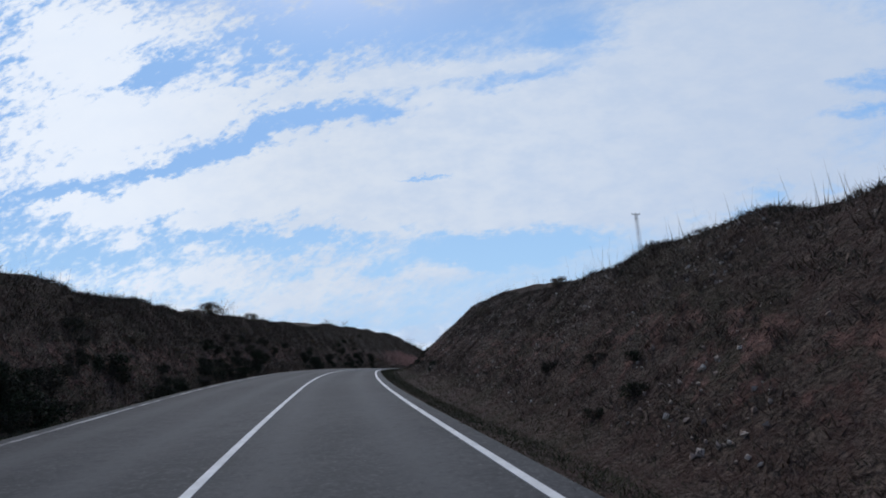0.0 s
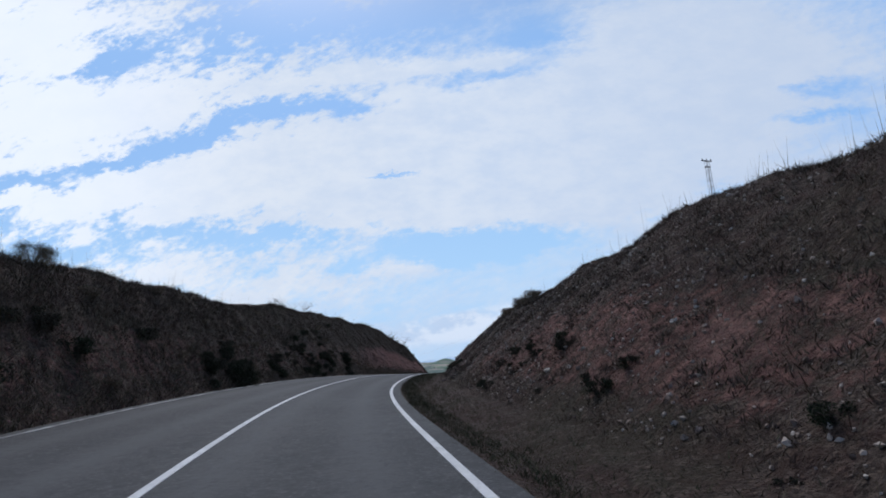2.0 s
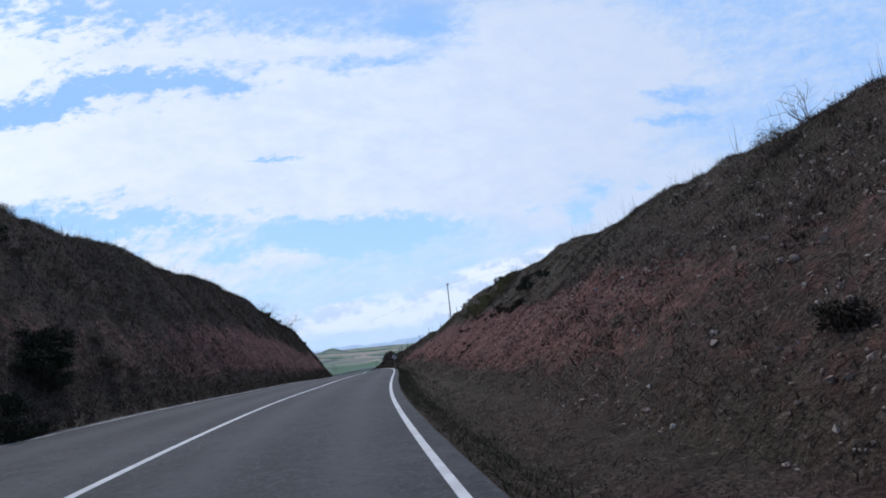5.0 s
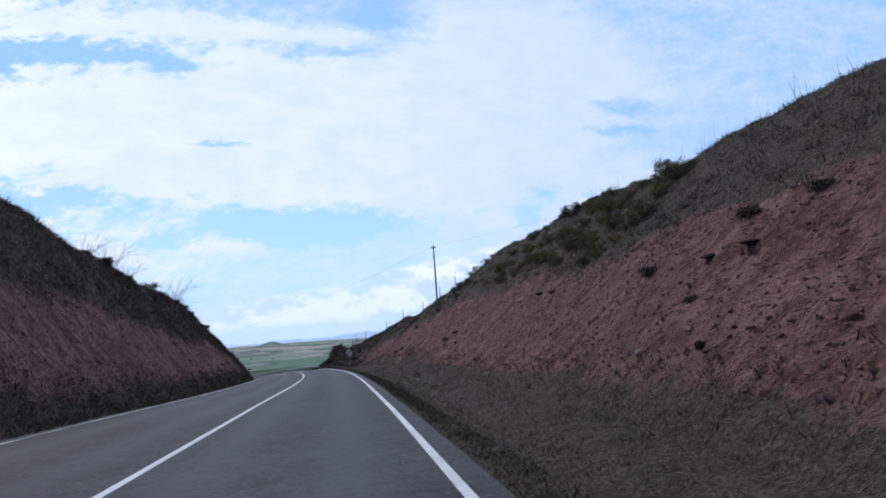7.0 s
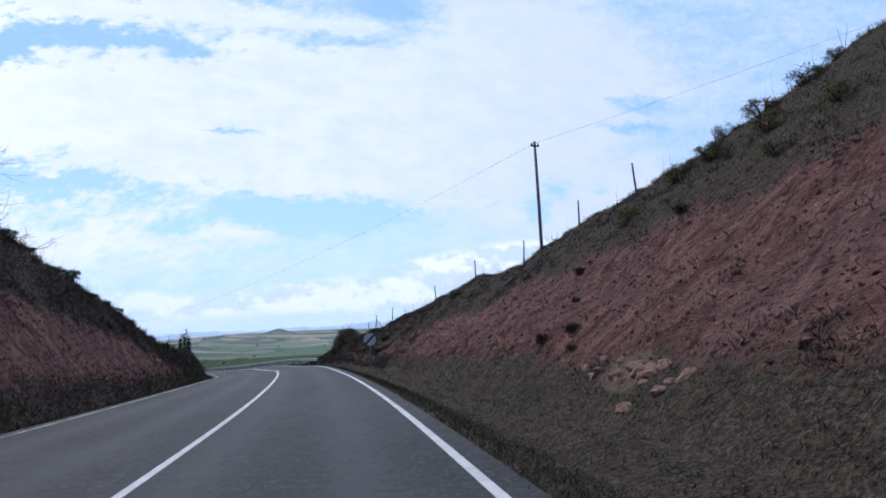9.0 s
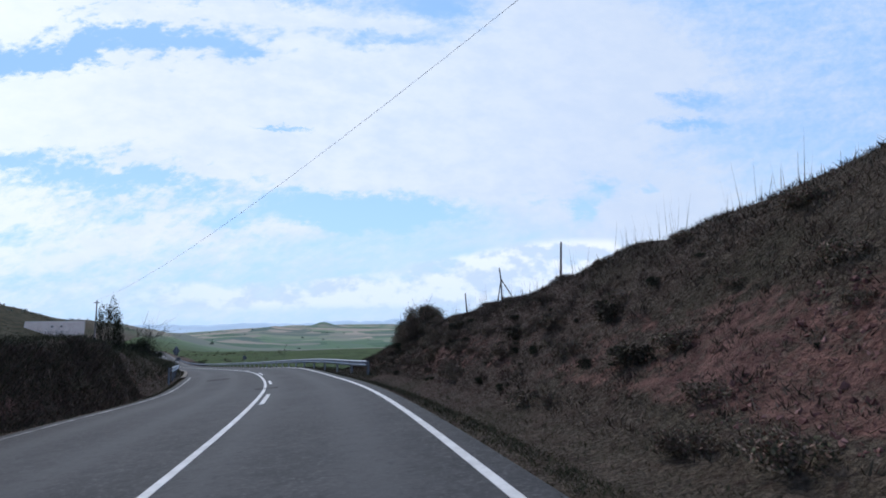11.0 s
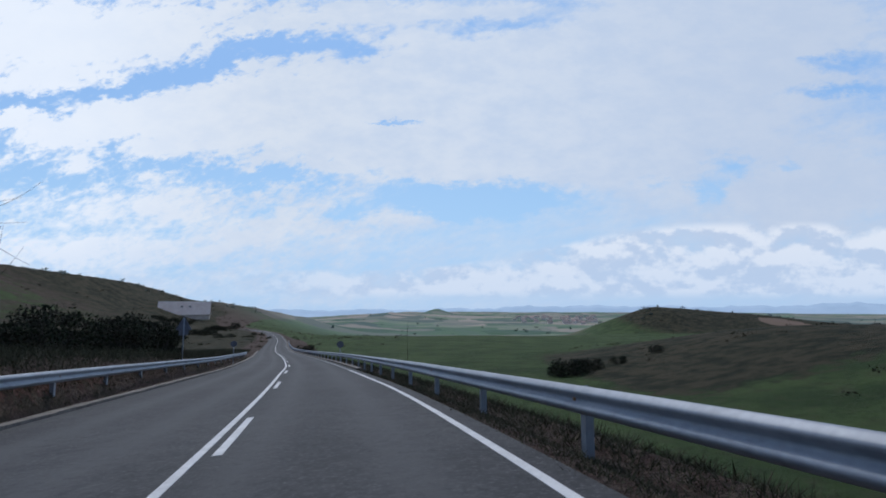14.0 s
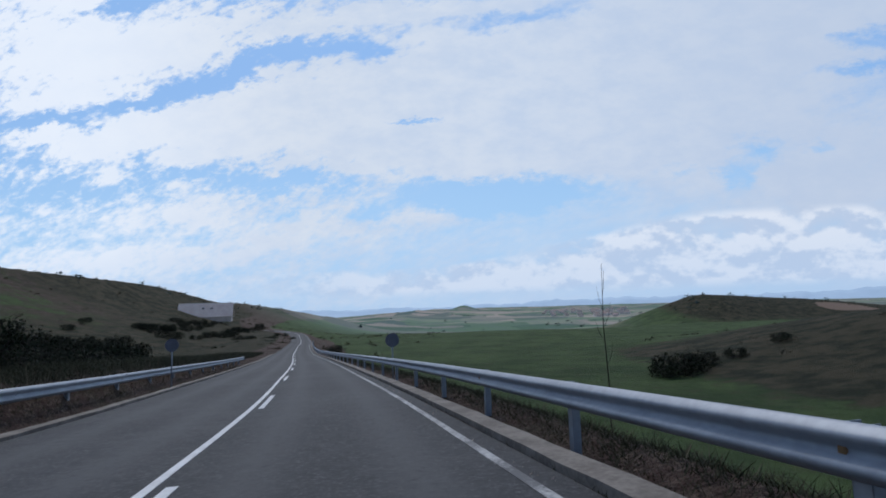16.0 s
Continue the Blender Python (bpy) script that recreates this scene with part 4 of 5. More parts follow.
# ---- vegetation ----
def fast_mesh(name, verts, per_face, mat):
    """A mesh of separate faces, per_face corners each, from an (n, per_face, 3) array."""
    V = np.ascontiguousarray(verts, np.float32).reshape(-1, 3)
    n = len(V) // per_face
    me = bpy.data.meshes.new(name)
    me.vertices.add(len(V))
    me.vertices.foreach_set("co", V.reshape(-1))
    me.loops.add(len(V))
    me.loops.foreach_set("vertex_index", np.arange(len(V), dtype=np.int32))
    me.polygons.add(n)
    me.polygons.foreach_set("loop_start", np.arange(0, len(V), per_face, dtype=np.int32))
    me.materials.append(mat)
    me.update(calc_edges=True)
    return me


def leaf_faces(rng, centres, size):
    """Small diamond leaves at random turns."""
    n = len(centres)
    a = rng.normal(size=(n, 3))
    a /= np.linalg.norm(a, axis=1, keepdims=True)
    b = np.cross(a, rng.normal(size=(n, 3)))
    b /= np.linalg.norm(b, axis=1, keepdims=True)
    s = size * rng.uniform(0.6, 1.4, (n, 1))
    return np.stack([centres - a * s, centres - b * s * 0.55, centres + a * s, centres + b * s * 0.55], 1)


def branches(rng, base, way, length, radius, depth, out, tips, bend=0.35):
    n = 4
    P, d = [np.array(base, float)], np.array(way, float)
    for i in range(n):
        d = d + rng.normal(size=3) * bend * 0.35 + np.array([0, 0, 0.06])
        d /= np.linalg.norm(d)
        P.append(P[-1] + d * length / n)
    out.append(tube(P, np.linspace(radius, radius * 0.45, n + 1), 4 if depth < 2 else 6, cap=False))
    if depth == 0:
        tips.append(P[-1])
        tips.append(P[-2])
        return
    for k in range(rng.integers(3, 5)):
        i = rng.integers(1, n + 1)
        w = d + rng.normal(size=3) * 0.75
        branches(rng, P[i], w / np.linalg.norm(w), length * rng.uniform(0.5, 0.75), radius * 0.5, depth - 1, out, tips, bend)


def bush(seed, r, h, leaf, count, mat, bark, name, label, stems=7, twig=0.0, shoots=0):
    """A rounded, lumpy shrub: stems from the base, leaves in clumps, stray shoots."""
    rng = np.random.default_rng(seed)
    ob = thing(name, (0, 0, -200), label, "shrub")
    out, clumps = [], []
    for i in range(stems * 2):
        t = rng.uniform(0, 2 * np.pi)
        q = math.sqrt(rng.uniform(0.05, 1))
        c = np.array([math.cos(t) * r * q, math.sin(t) * r * q, h * (0.25 + 0.62 * math.sqrt(max(0, 1 - q * q * 0.85)) * rng.uniform(0.6, 1.1))])
        clumps.append(c)
        mid = c * 0.5 + rng.normal(size=3) * 0.08 * r
        out.append(tube([(c[0] * 0.1, c[1] * 0.1, -0.25), mid, c], [0.035 * h ** 0.5, 0.02, 0.008], 4, cap=False))
        for k in range(2):
            e = c + rng.normal(size=3) * [0.3 * r, 0.3 * r, 0.18 * h] + [0, 0, (0.12 + twig) * h]
            out.append(tube([c, (c + e) / 2 + rng.normal(size=3) * 0.04, e], [0.008, 0.006, 0.003], 3, cap=False))
    for k in range(shoots):
        t, q = rng.uniform(0, 2 * np.pi), rng.uniform(0.9, 1.9) * r
        o = np.array([math.cos(t), math.sin(t), 0.0])
        top = h * rng.uniform(0.95, 1.25)
        arch = [o * q * f + [0, 0, top * (1 - (1.5 * f - 0.85) ** 2)] + rng.normal(size=3) * 0.012 for f in np.linspace(0.15, 1.0, 12)]
        out.append(tube(arch, list(np.linspace(0.005, 0.0012, 12)), 3, cap=False))
    part("branchwork", joined("branchwork", out, bark), ob)
    C = np.array(clumps)[rng.integers(0, len(clumps), count)]
    off = rng.normal(size=(count, 3))
    off *= (rng.random(count) ** 0.45 / np.linalg.norm(off, axis=1))[:, None] * np.array([0.40 * r, 0.40 * r, 0.26 * h])
    pts = C + off
    low = rng.uniform(0, 1, count) < 0.36
    pts[low, 2] *= rng.uniform(0.1, 0.6, low.sum())
    pts[:, 2] = np.maximum(pts[:, 2], 0.03)
    part("foliage", fast_mesh("foliage", leaf_faces(rng, pts, leaf), 4, mat), ob)
    return ob


def bare(seed, h, depth, mat, name, label, category, trunks=4, radius=0.03, lean=0.35):
    rng = np.random.default_rng(seed)
    ob = thing(name, (0, 0, -200), label, category)
    out, tips = [], []
    for k in range(trunks):
        w = np.array([rng.normal() * lean, rng.normal() * lean, 1.0])
        branches(rng, (rng.normal() * 0.1, rng.normal() * 0.1, -0.3), w / np.linalg.norm(w), h * rng.uniform(0.45, 0.65), radius, depth, out, tips)
    part("trunk", joined("trunk", out[:1], mat), ob)
    part("branchwork", joined("branchwork", out[1:], mat), ob)
    return ob


def spread(ob, spots, group, rnd, sink=0.05):
    """Puts copies of a built thing on the ground at (u, lat, size) or (x, y, size, 'land')."""
    tagged(ob, group=group)
    for k, s in enumerate(spots):
        p = land_at(s[0], s[1]) if len(s) > 3 else ground_at(s[0], s[1])
        m = pose(p[0], p[1], p[2] - sink, rnd.uniform(-4, 4), rnd.uniform(-4, 4), rnd.uniform(0, 360)) @ Matrix.Diagonal((s[2], s[2], s[2] * rnd.uniform(0.9, 1.15), 1))
        if k == len(spots) - 1:
            ob.matrix_basis = m
        else:
            copy_thing(ob, m)


def shrubs():
    rnd = random.Random(11)
    brown = bush(1, 0.9, 1.1, 0.021, 12000, LEAF_BROWN, TWIG, "bramble_bush", "dense brown bramble bush on the cutting slope", 13, 0.0)
    spread(brown, [(4.18, 9.1, 0.75), (4.30, 8.7, 0.62), (4.38, 7.9, 0.5), (13.12, 6.5, 0.85), (13.1, 5.6, 0.5), (13.1, 4.9, 0.4), (12.98, 6.6, 0.62), (12.9, 6.3, 0.4), (12.94, 6.9, 0.45), (13.04, 6.2, 0.85), (12.8, 6.0, 0.35), (12.95, 5.3, 0.4), (12.6, 5.4, 0.3), (13.16, 5.7, 0.5),
                   (2.3, -9.8, 0.6), (3.2, -10.1, 0.6), (6.4, -12.3, 0.5), (2.57, -10.0, 0.75), (1.18, 7.45, 0.34), (1.9, 7.2, 0.5)], "bramble bushes", rnd)
    thick = bush(12, 0.80, 1.25, 0.026, 11000, LEAF_BROWN, BARK, "bramble_bush", "tall thick brown bramble at the end of the bank", 16, 0.05)
    spread(thick, [(13.14, 6.7, 0.8), (13.07, 6.55, 1.15), (13.03, 6.8, 1.05)], "bramble bushes", rnd)
    bramble = bush(2, 0.8, 1.3, 0.026, 2400, LEAF_BROWN, TWIG, "bramble_bush", "loose bramble with long arching bare shoots", 9, 0.14, 7)
    spread(bramble, [(13.3, 6.2, 0.5), (13.22, 6.2, 0.8), (13.0, 6.6, 0.55), (13.34, 7.6, 1.15), (13.18, 6.5, 0.95), (4.25, 9.4, 0.5), (4.45, 7.9, 0.35), (5.65, 9.0, 0.45)], "bramble bushes", rnd)
    loose = bush(31, 0.85, 1.5, 0.026, 12000, LEAF_HEATH, BARK, "bramble_bush", "tall loose dark bramble beyond the end of the bank", 12, 0.08, 3)
    spread(loose, [(13.36, 7.35, 1.35), (13.3, 6.9, 0.75)], "bramble bushes", rnd)
    dark = bush(3, 1.1, 1.5, 0.052, 2400, LEAF_DARK, BARK, "shrub", "dark evergreen shrub beside the road", 8)
    spots = [(14.9, -11.0, 1.0), (15.4, -12.5, 1.3), (15.8, -10.8, 1.2), (16.2, -12.2, 1.5), (16.5, -10.2, 1.2), (16.7, -11.4, 1.5), (16.95, -9.8, 1.2), (17.1, -12.6, 1.7), (17.3, -10.6, 1.4), (17.5, -11.6, 1.4), (17.8, -12.4, 1.3),
             (14.2, -12.6, 0.9), (13.6, -12.2, 0.7), (10.15, -12.7, 0.6), (8.85, 12.9, 0.5), (14.68, -9.6, 1.2), (14.75, -11.7, 1.3), (14.4, -12.8, 1.3), (13.9, -11.4, 0.8), (14.0, -9.3, 0.6), (13.0, 5.2, 0.4)]
    spread(dark, spots, "dark roadside shrubs", rnd)
    dark2 = bush(4, 1.5, 1.4, 0.085, 1300, LEAF_DARK, BARK, "shrub", "low dark shrub on the far hillside", 8)
    spots = []
    for k in range(34):
        t = rnd.random()
        spots.append((-38 - 95 * t + rnd.uniform(-14, 14), 285 + 250 * t + rnd.uniform(-25, 25), rnd.uniform(1.0, 2.3), "land"))
    for k in range(14):
        spots.append((rnd.uniform(-105, -30), rnd.uniform(262, 330), rnd.uniform(0.9, 1.6), "land"))
    spots += [(-147, 446, 1.9, "land"), (-141, 440, 1.6, "land"), (-129, 426, 1.8, "land"), (-123, 424, 2.0, "land"), (-119, 432, 1.5, "land"), (-122, 450, 2.1, "land"), (-127, 478, 2.0, "land"), (-132, 500, 1.9, "land"),
              (-135, 516, 2.2, "land"), (-144, 484, 1.7, "land"), (-152, 406, 1.5, "land"), (-164, 431, 1.6, "land"), (-142, 560, 2.0, "land"), (-150, 580, 1.8, "land"), (-183, 590, 1.7, "land"), (-160, 535, 1.4, "land")]
    spots += [(20.5, 305, 2.2, "land"), (23.5, 307, 2.0, "land"), (18.5, 303, 1.5, "land"), (27, 310, 1.6, "land"), (34, 313, 1.2, "land"), (44, 317, 1.1, "land")]
    for cx, cy, n in ((-147, 451, 6), (-140, 462, 3), (-161, 497, 4), (-155, 510, 5), (-123, 460, 4), (-131, 506, 4)):
        spots += [(cx + rnd.uniform(-6, 6), cy + rnd.uniform(-9, 9), rnd.uniform(1.1, 2.2), "land") for k in range(n)]
    for k in range(64):
        # the dark thicket at the foot of the hillside
        way, far = radians(-32.9 - 14 * rnd.random()), rnd.uniform(108, 195)
        spots.append((-13 + far * math.sin(way), 225 + far * math.cos(way), rnd.uniform(1.7, 3.9), "land"))
    spread(dark2, spots, "hillside shrubs", rnd)
    gorse = bush(5, 0.7, 0.75, 0.028, 2600, LEAF_GORSE, BARK, "gorse_bush", "gorse bush with sparse yellow flowers", 8)
    spots = [(8.05 + 2.0 * rnd.random() ** 1.3, 0, 0) for k in range(95)]
    spots = [(u, 3.5 + float(cut_r_at(np.float64(u))[0]) / 0.8 * rnd.uniform(0.56, 1.0), rnd.uniform(0.28, 0.7)) for u, _, _ in spots]
    spread(gorse, spots, "gorse on the crest", rnd)
    scrub = bush(6, 0.42, 0.5, 0.036, 850, LEAF_HEATH, BARK, "low_scrub", "low dark heath clump on the cutting slope", 6)
    spots = []
    for c in range(15):
        uc, kc = rnd.uniform(0.6, 6.0), rnd.uniform(0.1, 0.55)
        for k in range(rnd.choice((2, 4, 6))):
            u = uc + rnd.uniform(-0.12, 0.12)
            spots.append((u, -TOE_L - float(cut_l_at(np.float64(u))[0]) / SLOPE_L * min(0.75, max(0.04, kc + rnd.uniform(-0.16, 0.16))), rnd.uniform(0.35, 1.0)))
    for k in range(26):
        u = 9.2 + 0.105 * k
        spots.append((u, -TOE_L - float(cut_l_at(np.float64(u))[0]) / SLOPE_L * rnd.uniform(0.9, 1.1), rnd.uniform(0.5, 1.05)))
    for k in range(18):
        u = rnd.uniform(6.8, 10.0)
        spots.append((u, TOE_R + float(cut_r_at(np.float64(u))[0]) / SLOPE_R * rnd.uniform(0.12, 0.5), rnd.uniform(0.25, 0.5)))
    spots += [(4.76, 4.35, 0.9), (4.9, 4.2, 0.6), (5.3, 4.6, 0.6), (11.55, 4.6, 0.9), (11.7, 5.5, 0.8), (12.0, 5.2, 0.9), (12.3, 4.8, 0.8), (12.5, 5.8, 1.0)]
    spread(scrub, spots, "low scrub clumps", rnd)
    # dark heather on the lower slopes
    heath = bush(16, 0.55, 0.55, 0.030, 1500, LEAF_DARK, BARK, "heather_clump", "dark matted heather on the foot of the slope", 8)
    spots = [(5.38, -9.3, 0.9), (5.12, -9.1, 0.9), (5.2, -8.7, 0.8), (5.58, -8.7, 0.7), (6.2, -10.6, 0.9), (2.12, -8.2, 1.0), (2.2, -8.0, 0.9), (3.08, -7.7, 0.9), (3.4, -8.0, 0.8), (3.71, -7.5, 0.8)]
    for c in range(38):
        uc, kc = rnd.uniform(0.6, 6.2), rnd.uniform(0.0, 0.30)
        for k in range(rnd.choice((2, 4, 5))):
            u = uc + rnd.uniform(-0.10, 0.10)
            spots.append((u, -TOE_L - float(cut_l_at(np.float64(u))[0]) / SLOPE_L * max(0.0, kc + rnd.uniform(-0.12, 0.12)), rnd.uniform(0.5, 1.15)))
    # clumps on the right bank are only added to darken its foot
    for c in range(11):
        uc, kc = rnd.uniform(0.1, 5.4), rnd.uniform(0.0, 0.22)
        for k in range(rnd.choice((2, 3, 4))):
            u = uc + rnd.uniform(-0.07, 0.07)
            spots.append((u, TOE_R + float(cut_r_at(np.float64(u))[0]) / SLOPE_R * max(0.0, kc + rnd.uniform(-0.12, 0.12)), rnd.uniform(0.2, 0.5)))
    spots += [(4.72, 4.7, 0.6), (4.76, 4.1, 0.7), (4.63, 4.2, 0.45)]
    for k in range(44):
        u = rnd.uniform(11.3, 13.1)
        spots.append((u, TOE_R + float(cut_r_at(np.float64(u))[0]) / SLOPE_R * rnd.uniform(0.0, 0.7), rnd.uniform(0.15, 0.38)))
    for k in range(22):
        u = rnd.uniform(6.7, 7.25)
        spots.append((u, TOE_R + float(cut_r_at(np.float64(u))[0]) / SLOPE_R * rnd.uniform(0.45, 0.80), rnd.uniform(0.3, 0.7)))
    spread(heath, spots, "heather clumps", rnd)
    # dead bracken and dry scrub towards the end of the bank
    bracken = bush(26, 0.5, 0.42, 0.030, 1500, LEAF_BROWN, TWIG, "bracken_clump", "low clump of dead brown bracken on the bank", 9, 0.1)
    spots = []
    for k in range(70):
        u = rnd.uniform(10.9, 13.15)
        spots.append((u, TOE_R + float(cut_r_at(np.float64(u))[0]) / SLOPE_R * rnd.uniform(0.0, 0.95), rnd.uniform(0.35, 0.85)))
    for k in range(50):
        u = rnd.uniform(0.8, 6.5)
        spots.append((u, -TOE_L - float(cut_l_at(np.float64(u))[0]) / SLOPE_L * rnd.uniform(0.1, 0.95), rnd.uniform(0.4, 0.9)))
    spread(bracken, spots, "bracken clumps", rnd)
    con = bush(7, 0.62, 3.2, 0.045, 4200, LEAF_DARK, BARK, "juniper", "dark upright juniper at the cutting's end", 8)
    spread(con, [(13.2, -8.6, 0.72), (14.4, -10.6, 0.7), (13.75, -8.2, 0.35)], "junipers", rnd)
    pale = bare(8, 2.2, 2, TWIG, "bare_shrub", "leafless pale shrub on the crest", "shrub", 6, 0.018)
    spread(pale, [(9.25, -12.5, 0.9), (9.45, -12.4, 1.0), (9.65, -12.4, 0.95), (10.48, -12.0, 1.4), (10.62, -11.9, 1.0), (5.3, -11.5, 0.5), (5.5, -11.7, 0.55), (5.42, -11.6, 0.45), (6.1, -12.6, 0.9), (5.9, -12.8, 0.8), (2.75, -10.2, 0.8), (0.9, -10.4, 0.8), (10.2, 13.3, 0.75), (10.45, 12.4, 0.5),
                  (5.62, 9.5, 0.55), (11.2, -12.6, 0.8), (10.9, -13.0, 0.7)], "bare shrubs", rnd)
    tree = bare(9, 6.0, 3, BARK, "bare_tree", "leafless dark tree standing on the hillside", "tree", 2, 0.09)
    slim = bare(23, 6.2, 2, BARK, "bare_tree", "slender leafless young tree behind the guardrail", "tree", 4, 0.030, 0.16)
    spread(slim, [(14.95, -8.9, 0.85), (15.08, -9.9, 0.95)], "slender bare trees", rnd)
    x, y, z = ground_at(16.95, 6.6)
    ob = thing("sapling", (x, y, z), "thin leafless sapling in the grass below the guardrail", "sapling")
    part("stem", joined("stem", [tube([(0, 0, -0.3), (0.03, 0.02, 1.5), (-0.02, 0.03, 3.0), (0.02, 0.0, 4.5)], [0.020, 0.016, 0.011, 0.004], 6)], BARK), ob)
    for hz, tx, ty in ((1.9, 0.22, 0.1), (2.5, -0.2, 0.12), (2.9, 0.16, -0.1), (3.3, -0.13, 0.05), (3.7, 0.08, 0.06)):
        part("twig", joined("twig", [tube([(0, 0, hz), (tx * 0.6, ty * 0.6, hz + 0.25), (tx, ty, hz + 0.6)], [0.007, 0.005, 0.002], 4)], BARK), ob)
    spread(tree, [(11.15, -14.2, 0.62), (10.95, -15.5, 0.6), (17.6, -13.6, 0.65), (18.2, -14.6, 0.6), (16.9, -15.2, 0.6)], "bare trees", rnd)


shrubs()


def blades(name, rng, U, V, height, width, per, mat, label, lean=0.95, category="grass"):
    """Grass as single thin blades, a few to each tuft."""
    X, Y, _ = place(U, V)
    Z = ground_z(U, V)
    base = np.repeat(np.stack([X, Y, Z - 0.02], -1), per, 0)
    n = len(base)
    base[:, :2] += rng.normal(size=(n, 2)) * 0.07
    h = np.repeat(height, per) * rng.uniform(0.5, 1.15, n)
    t = rng.uniform(0, 2 * np.pi, n)
    side = np.stack([np.cos(t), np.sin(t), np.zeros(n)], -1) * (width * rng.uniform(0.6, 1.3, n))[:, None]
    tip = base + np.stack([np.clip(rng.normal(size=n), -1.1, 1.1) * lean * h, np.clip(rng.normal(size=n), -1.1, 1.1) * lean * h, h], -1)
    me = fast_mesh(name, np.stack([base - side, base + side, tip], 1), 3, mat)
    return tagged(new(name, me), label, category, kind="stuff")


def grass():
    rng = np.random.default_rng(21)

    def right(n, lo, hi, u0=-0.4, u1=13.5):
        u = rng.uniform(u0, u1, n)
        hr = np.maximum(cut_r_at(u)[:, 0], 0.4)
        return u, TOE_R + hr / SLOPE_R * rng.uniform(lo, hi, n)

    def left(n, lo, hi, u0=-0.4, u1=13.0):
        u = rng.uniform(u0, u1, n)
        hl = np.maximum(cut_l_at(u)[:, 0], 0.6)
        return u, -TOE_L - hl / SLOPE_L * rng.uniform(lo, hi, n)

    U, V = right(120000, -0.03, 1.12)
    kr = (V - TOE_R) * SLOPE_R / np.maximum(cut_r_at(U)[:, 0], 0.4)
    bare_zone = rise(kr, 0.05, 0.19) * (1 - rise(kr, 0.42, 0.6)) * (0.35 + 0.6 * rise(U, 5.4, 6.6) * (1 - rise(U, 10.6, 11.8)))
    keep = rng.uniform(0, 1, len(U)) > bare_zone
    keep &= wobble(U * 14, V, 0.9, 2.0) + rng.normal(size=len(U)) * 0.5 > -0.45
    U, V = U[keep], V[keep]
    mid = rng.random(len(U)) < rise(U, 4.8, 6.6) * (1 - rise(U, 11.0, 12.2))
    for sel, nm, mt, lab in ((~mid, "dry_grass_right", GRASS_DRY, "dry brown grass on the red cutting bank"), (mid, "olive_grass_right", GRASS_OLIVE, "short olive grass above and below the red cut")):
        blades(nm, rng, U[sel], V[sel], 0.05 + 0.12 * rng.random(sel.sum()) ** 2, 0.008, 5, mt, lab)
    U, V = left(100000, -0.03, 1.12)
    kl = (-V - TOE_L) * SLOPE_L / np.maximum(cut_l_at(U)[:, 0], 0.6)
    bare_zone = rise(kl, 0.05, 0.2) * (1 - rise(kl, 0.42, 0.62)) * (0.5 + 0.45 * rise(U, 6.5, 8.0) * (1 - rise(U, 11, 12)))
    keep = rng.uniform(0, 1, len(U)) > bare_zone
    keep &= wobble(U * 14, V, 1.1, 3.0) + rng.normal(size=len(U)) * 0.5 > -0.45
    U, V = U[keep], V[keep]
    blades("dry_grass_left", rng, U, V, 0.10 + 0.22 * rng.random(len(U)) ** 2, 0.012, 5, GRASS_DRY, "tall dry brown grass on the opposite bank")
    # tussocks: dense rounded clumps
    for side, nm, lab in ((right, "tussocks_right", "tussocks of dry grass on the cutting slope"), (left, "tussocks_left", "tussocks of dry grass on the opposite slope")):
        U, V = side(7500, 0.1, 1.05)
        if side is right:
            kr = (V - TOE_R) * SLOPE_R / np.maximum(cut_r_at(U)[:, 0], 0.4)
            soil = rise(kr, 0.05, 0.19) * (1 - rise(kr, 0.4, 0.58)) * (0.35 + 0.6 * rise(U, 5.4, 6.6) * (1 - rise(U, 10.6, 11.8)))
        else:
            kl = (-V - TOE_L) * SLOPE_L / np.maximum(cut_l_at(U)[:, 0], 0.6)
            soil = rise(kl, 0.05, 0.2) * (1 - rise(kl, 0.42, 0.62)) * (0.25 + 0.6 * rise(U, 6.5, 8.0) * (1 - rise(U, 11, 12)))
        keep = rng.random(len(U)) > soil * 1.02
        U, V = U[keep], V[keep]
        k = np.repeat(np.arange(len(U)), 7)
        size = (0.10 + 0.16 * rng.random(len(U)) ** 2)[k]
        q, t = np.sqrt(rng.random(len(k))), rng.uniform(0, 2 * np.pi, len(k))
        blades(nm, rng, U[k] + size * q * np.cos(t) / 14, V[k] + size * q * np.sin(t), size * (0.85 - 0.5 * q * q), 0.011, 5, GRASS_DRY, lab, 0.8)
    # verges
    u = rng.uniform(-0.4, 17.5, 46000)
    v = line_r_at(u)[:, 0] + 0.42 + np.abs(rng.normal(size=len(u))) * 0.75
    keep = (u < 12.9) | (v < 5)
    blades("verge_grass_right", rng, u[keep], v[keep], 0.04 + 0.06 * rng.random(keep.sum()), 0.007, 5, GRASS_VERGE, "short matted dry grass along the road verge")
    u = rng.uniform(0.5, 20, 26000)
    v = line_l_at(u)[:, 0] - 0.5 - np.abs(rng.normal(size=len(u))) * 0.7
    blades("verge_grass_left", rng, u, v, 0.05 + 0.08 * rng.random(len(u)), 0.009, 5, GRASS_VERGE, "short dry grass along the opposite verge")
    # beyond the cutting
    u = rng.uniform(12.8, 22, 22000)
    v = 3.0 + np.abs(rng.normal(size=len(u))) * 3.2
    blades("slope_grass_right", rng, u, v, 0.08 + 0.16 * rng.random(len(u)), 0.008, 6, GRASS_VERGE, "rough dry grass below the guardrail")
    u = rng.uniform(11.8, 24, 26000)
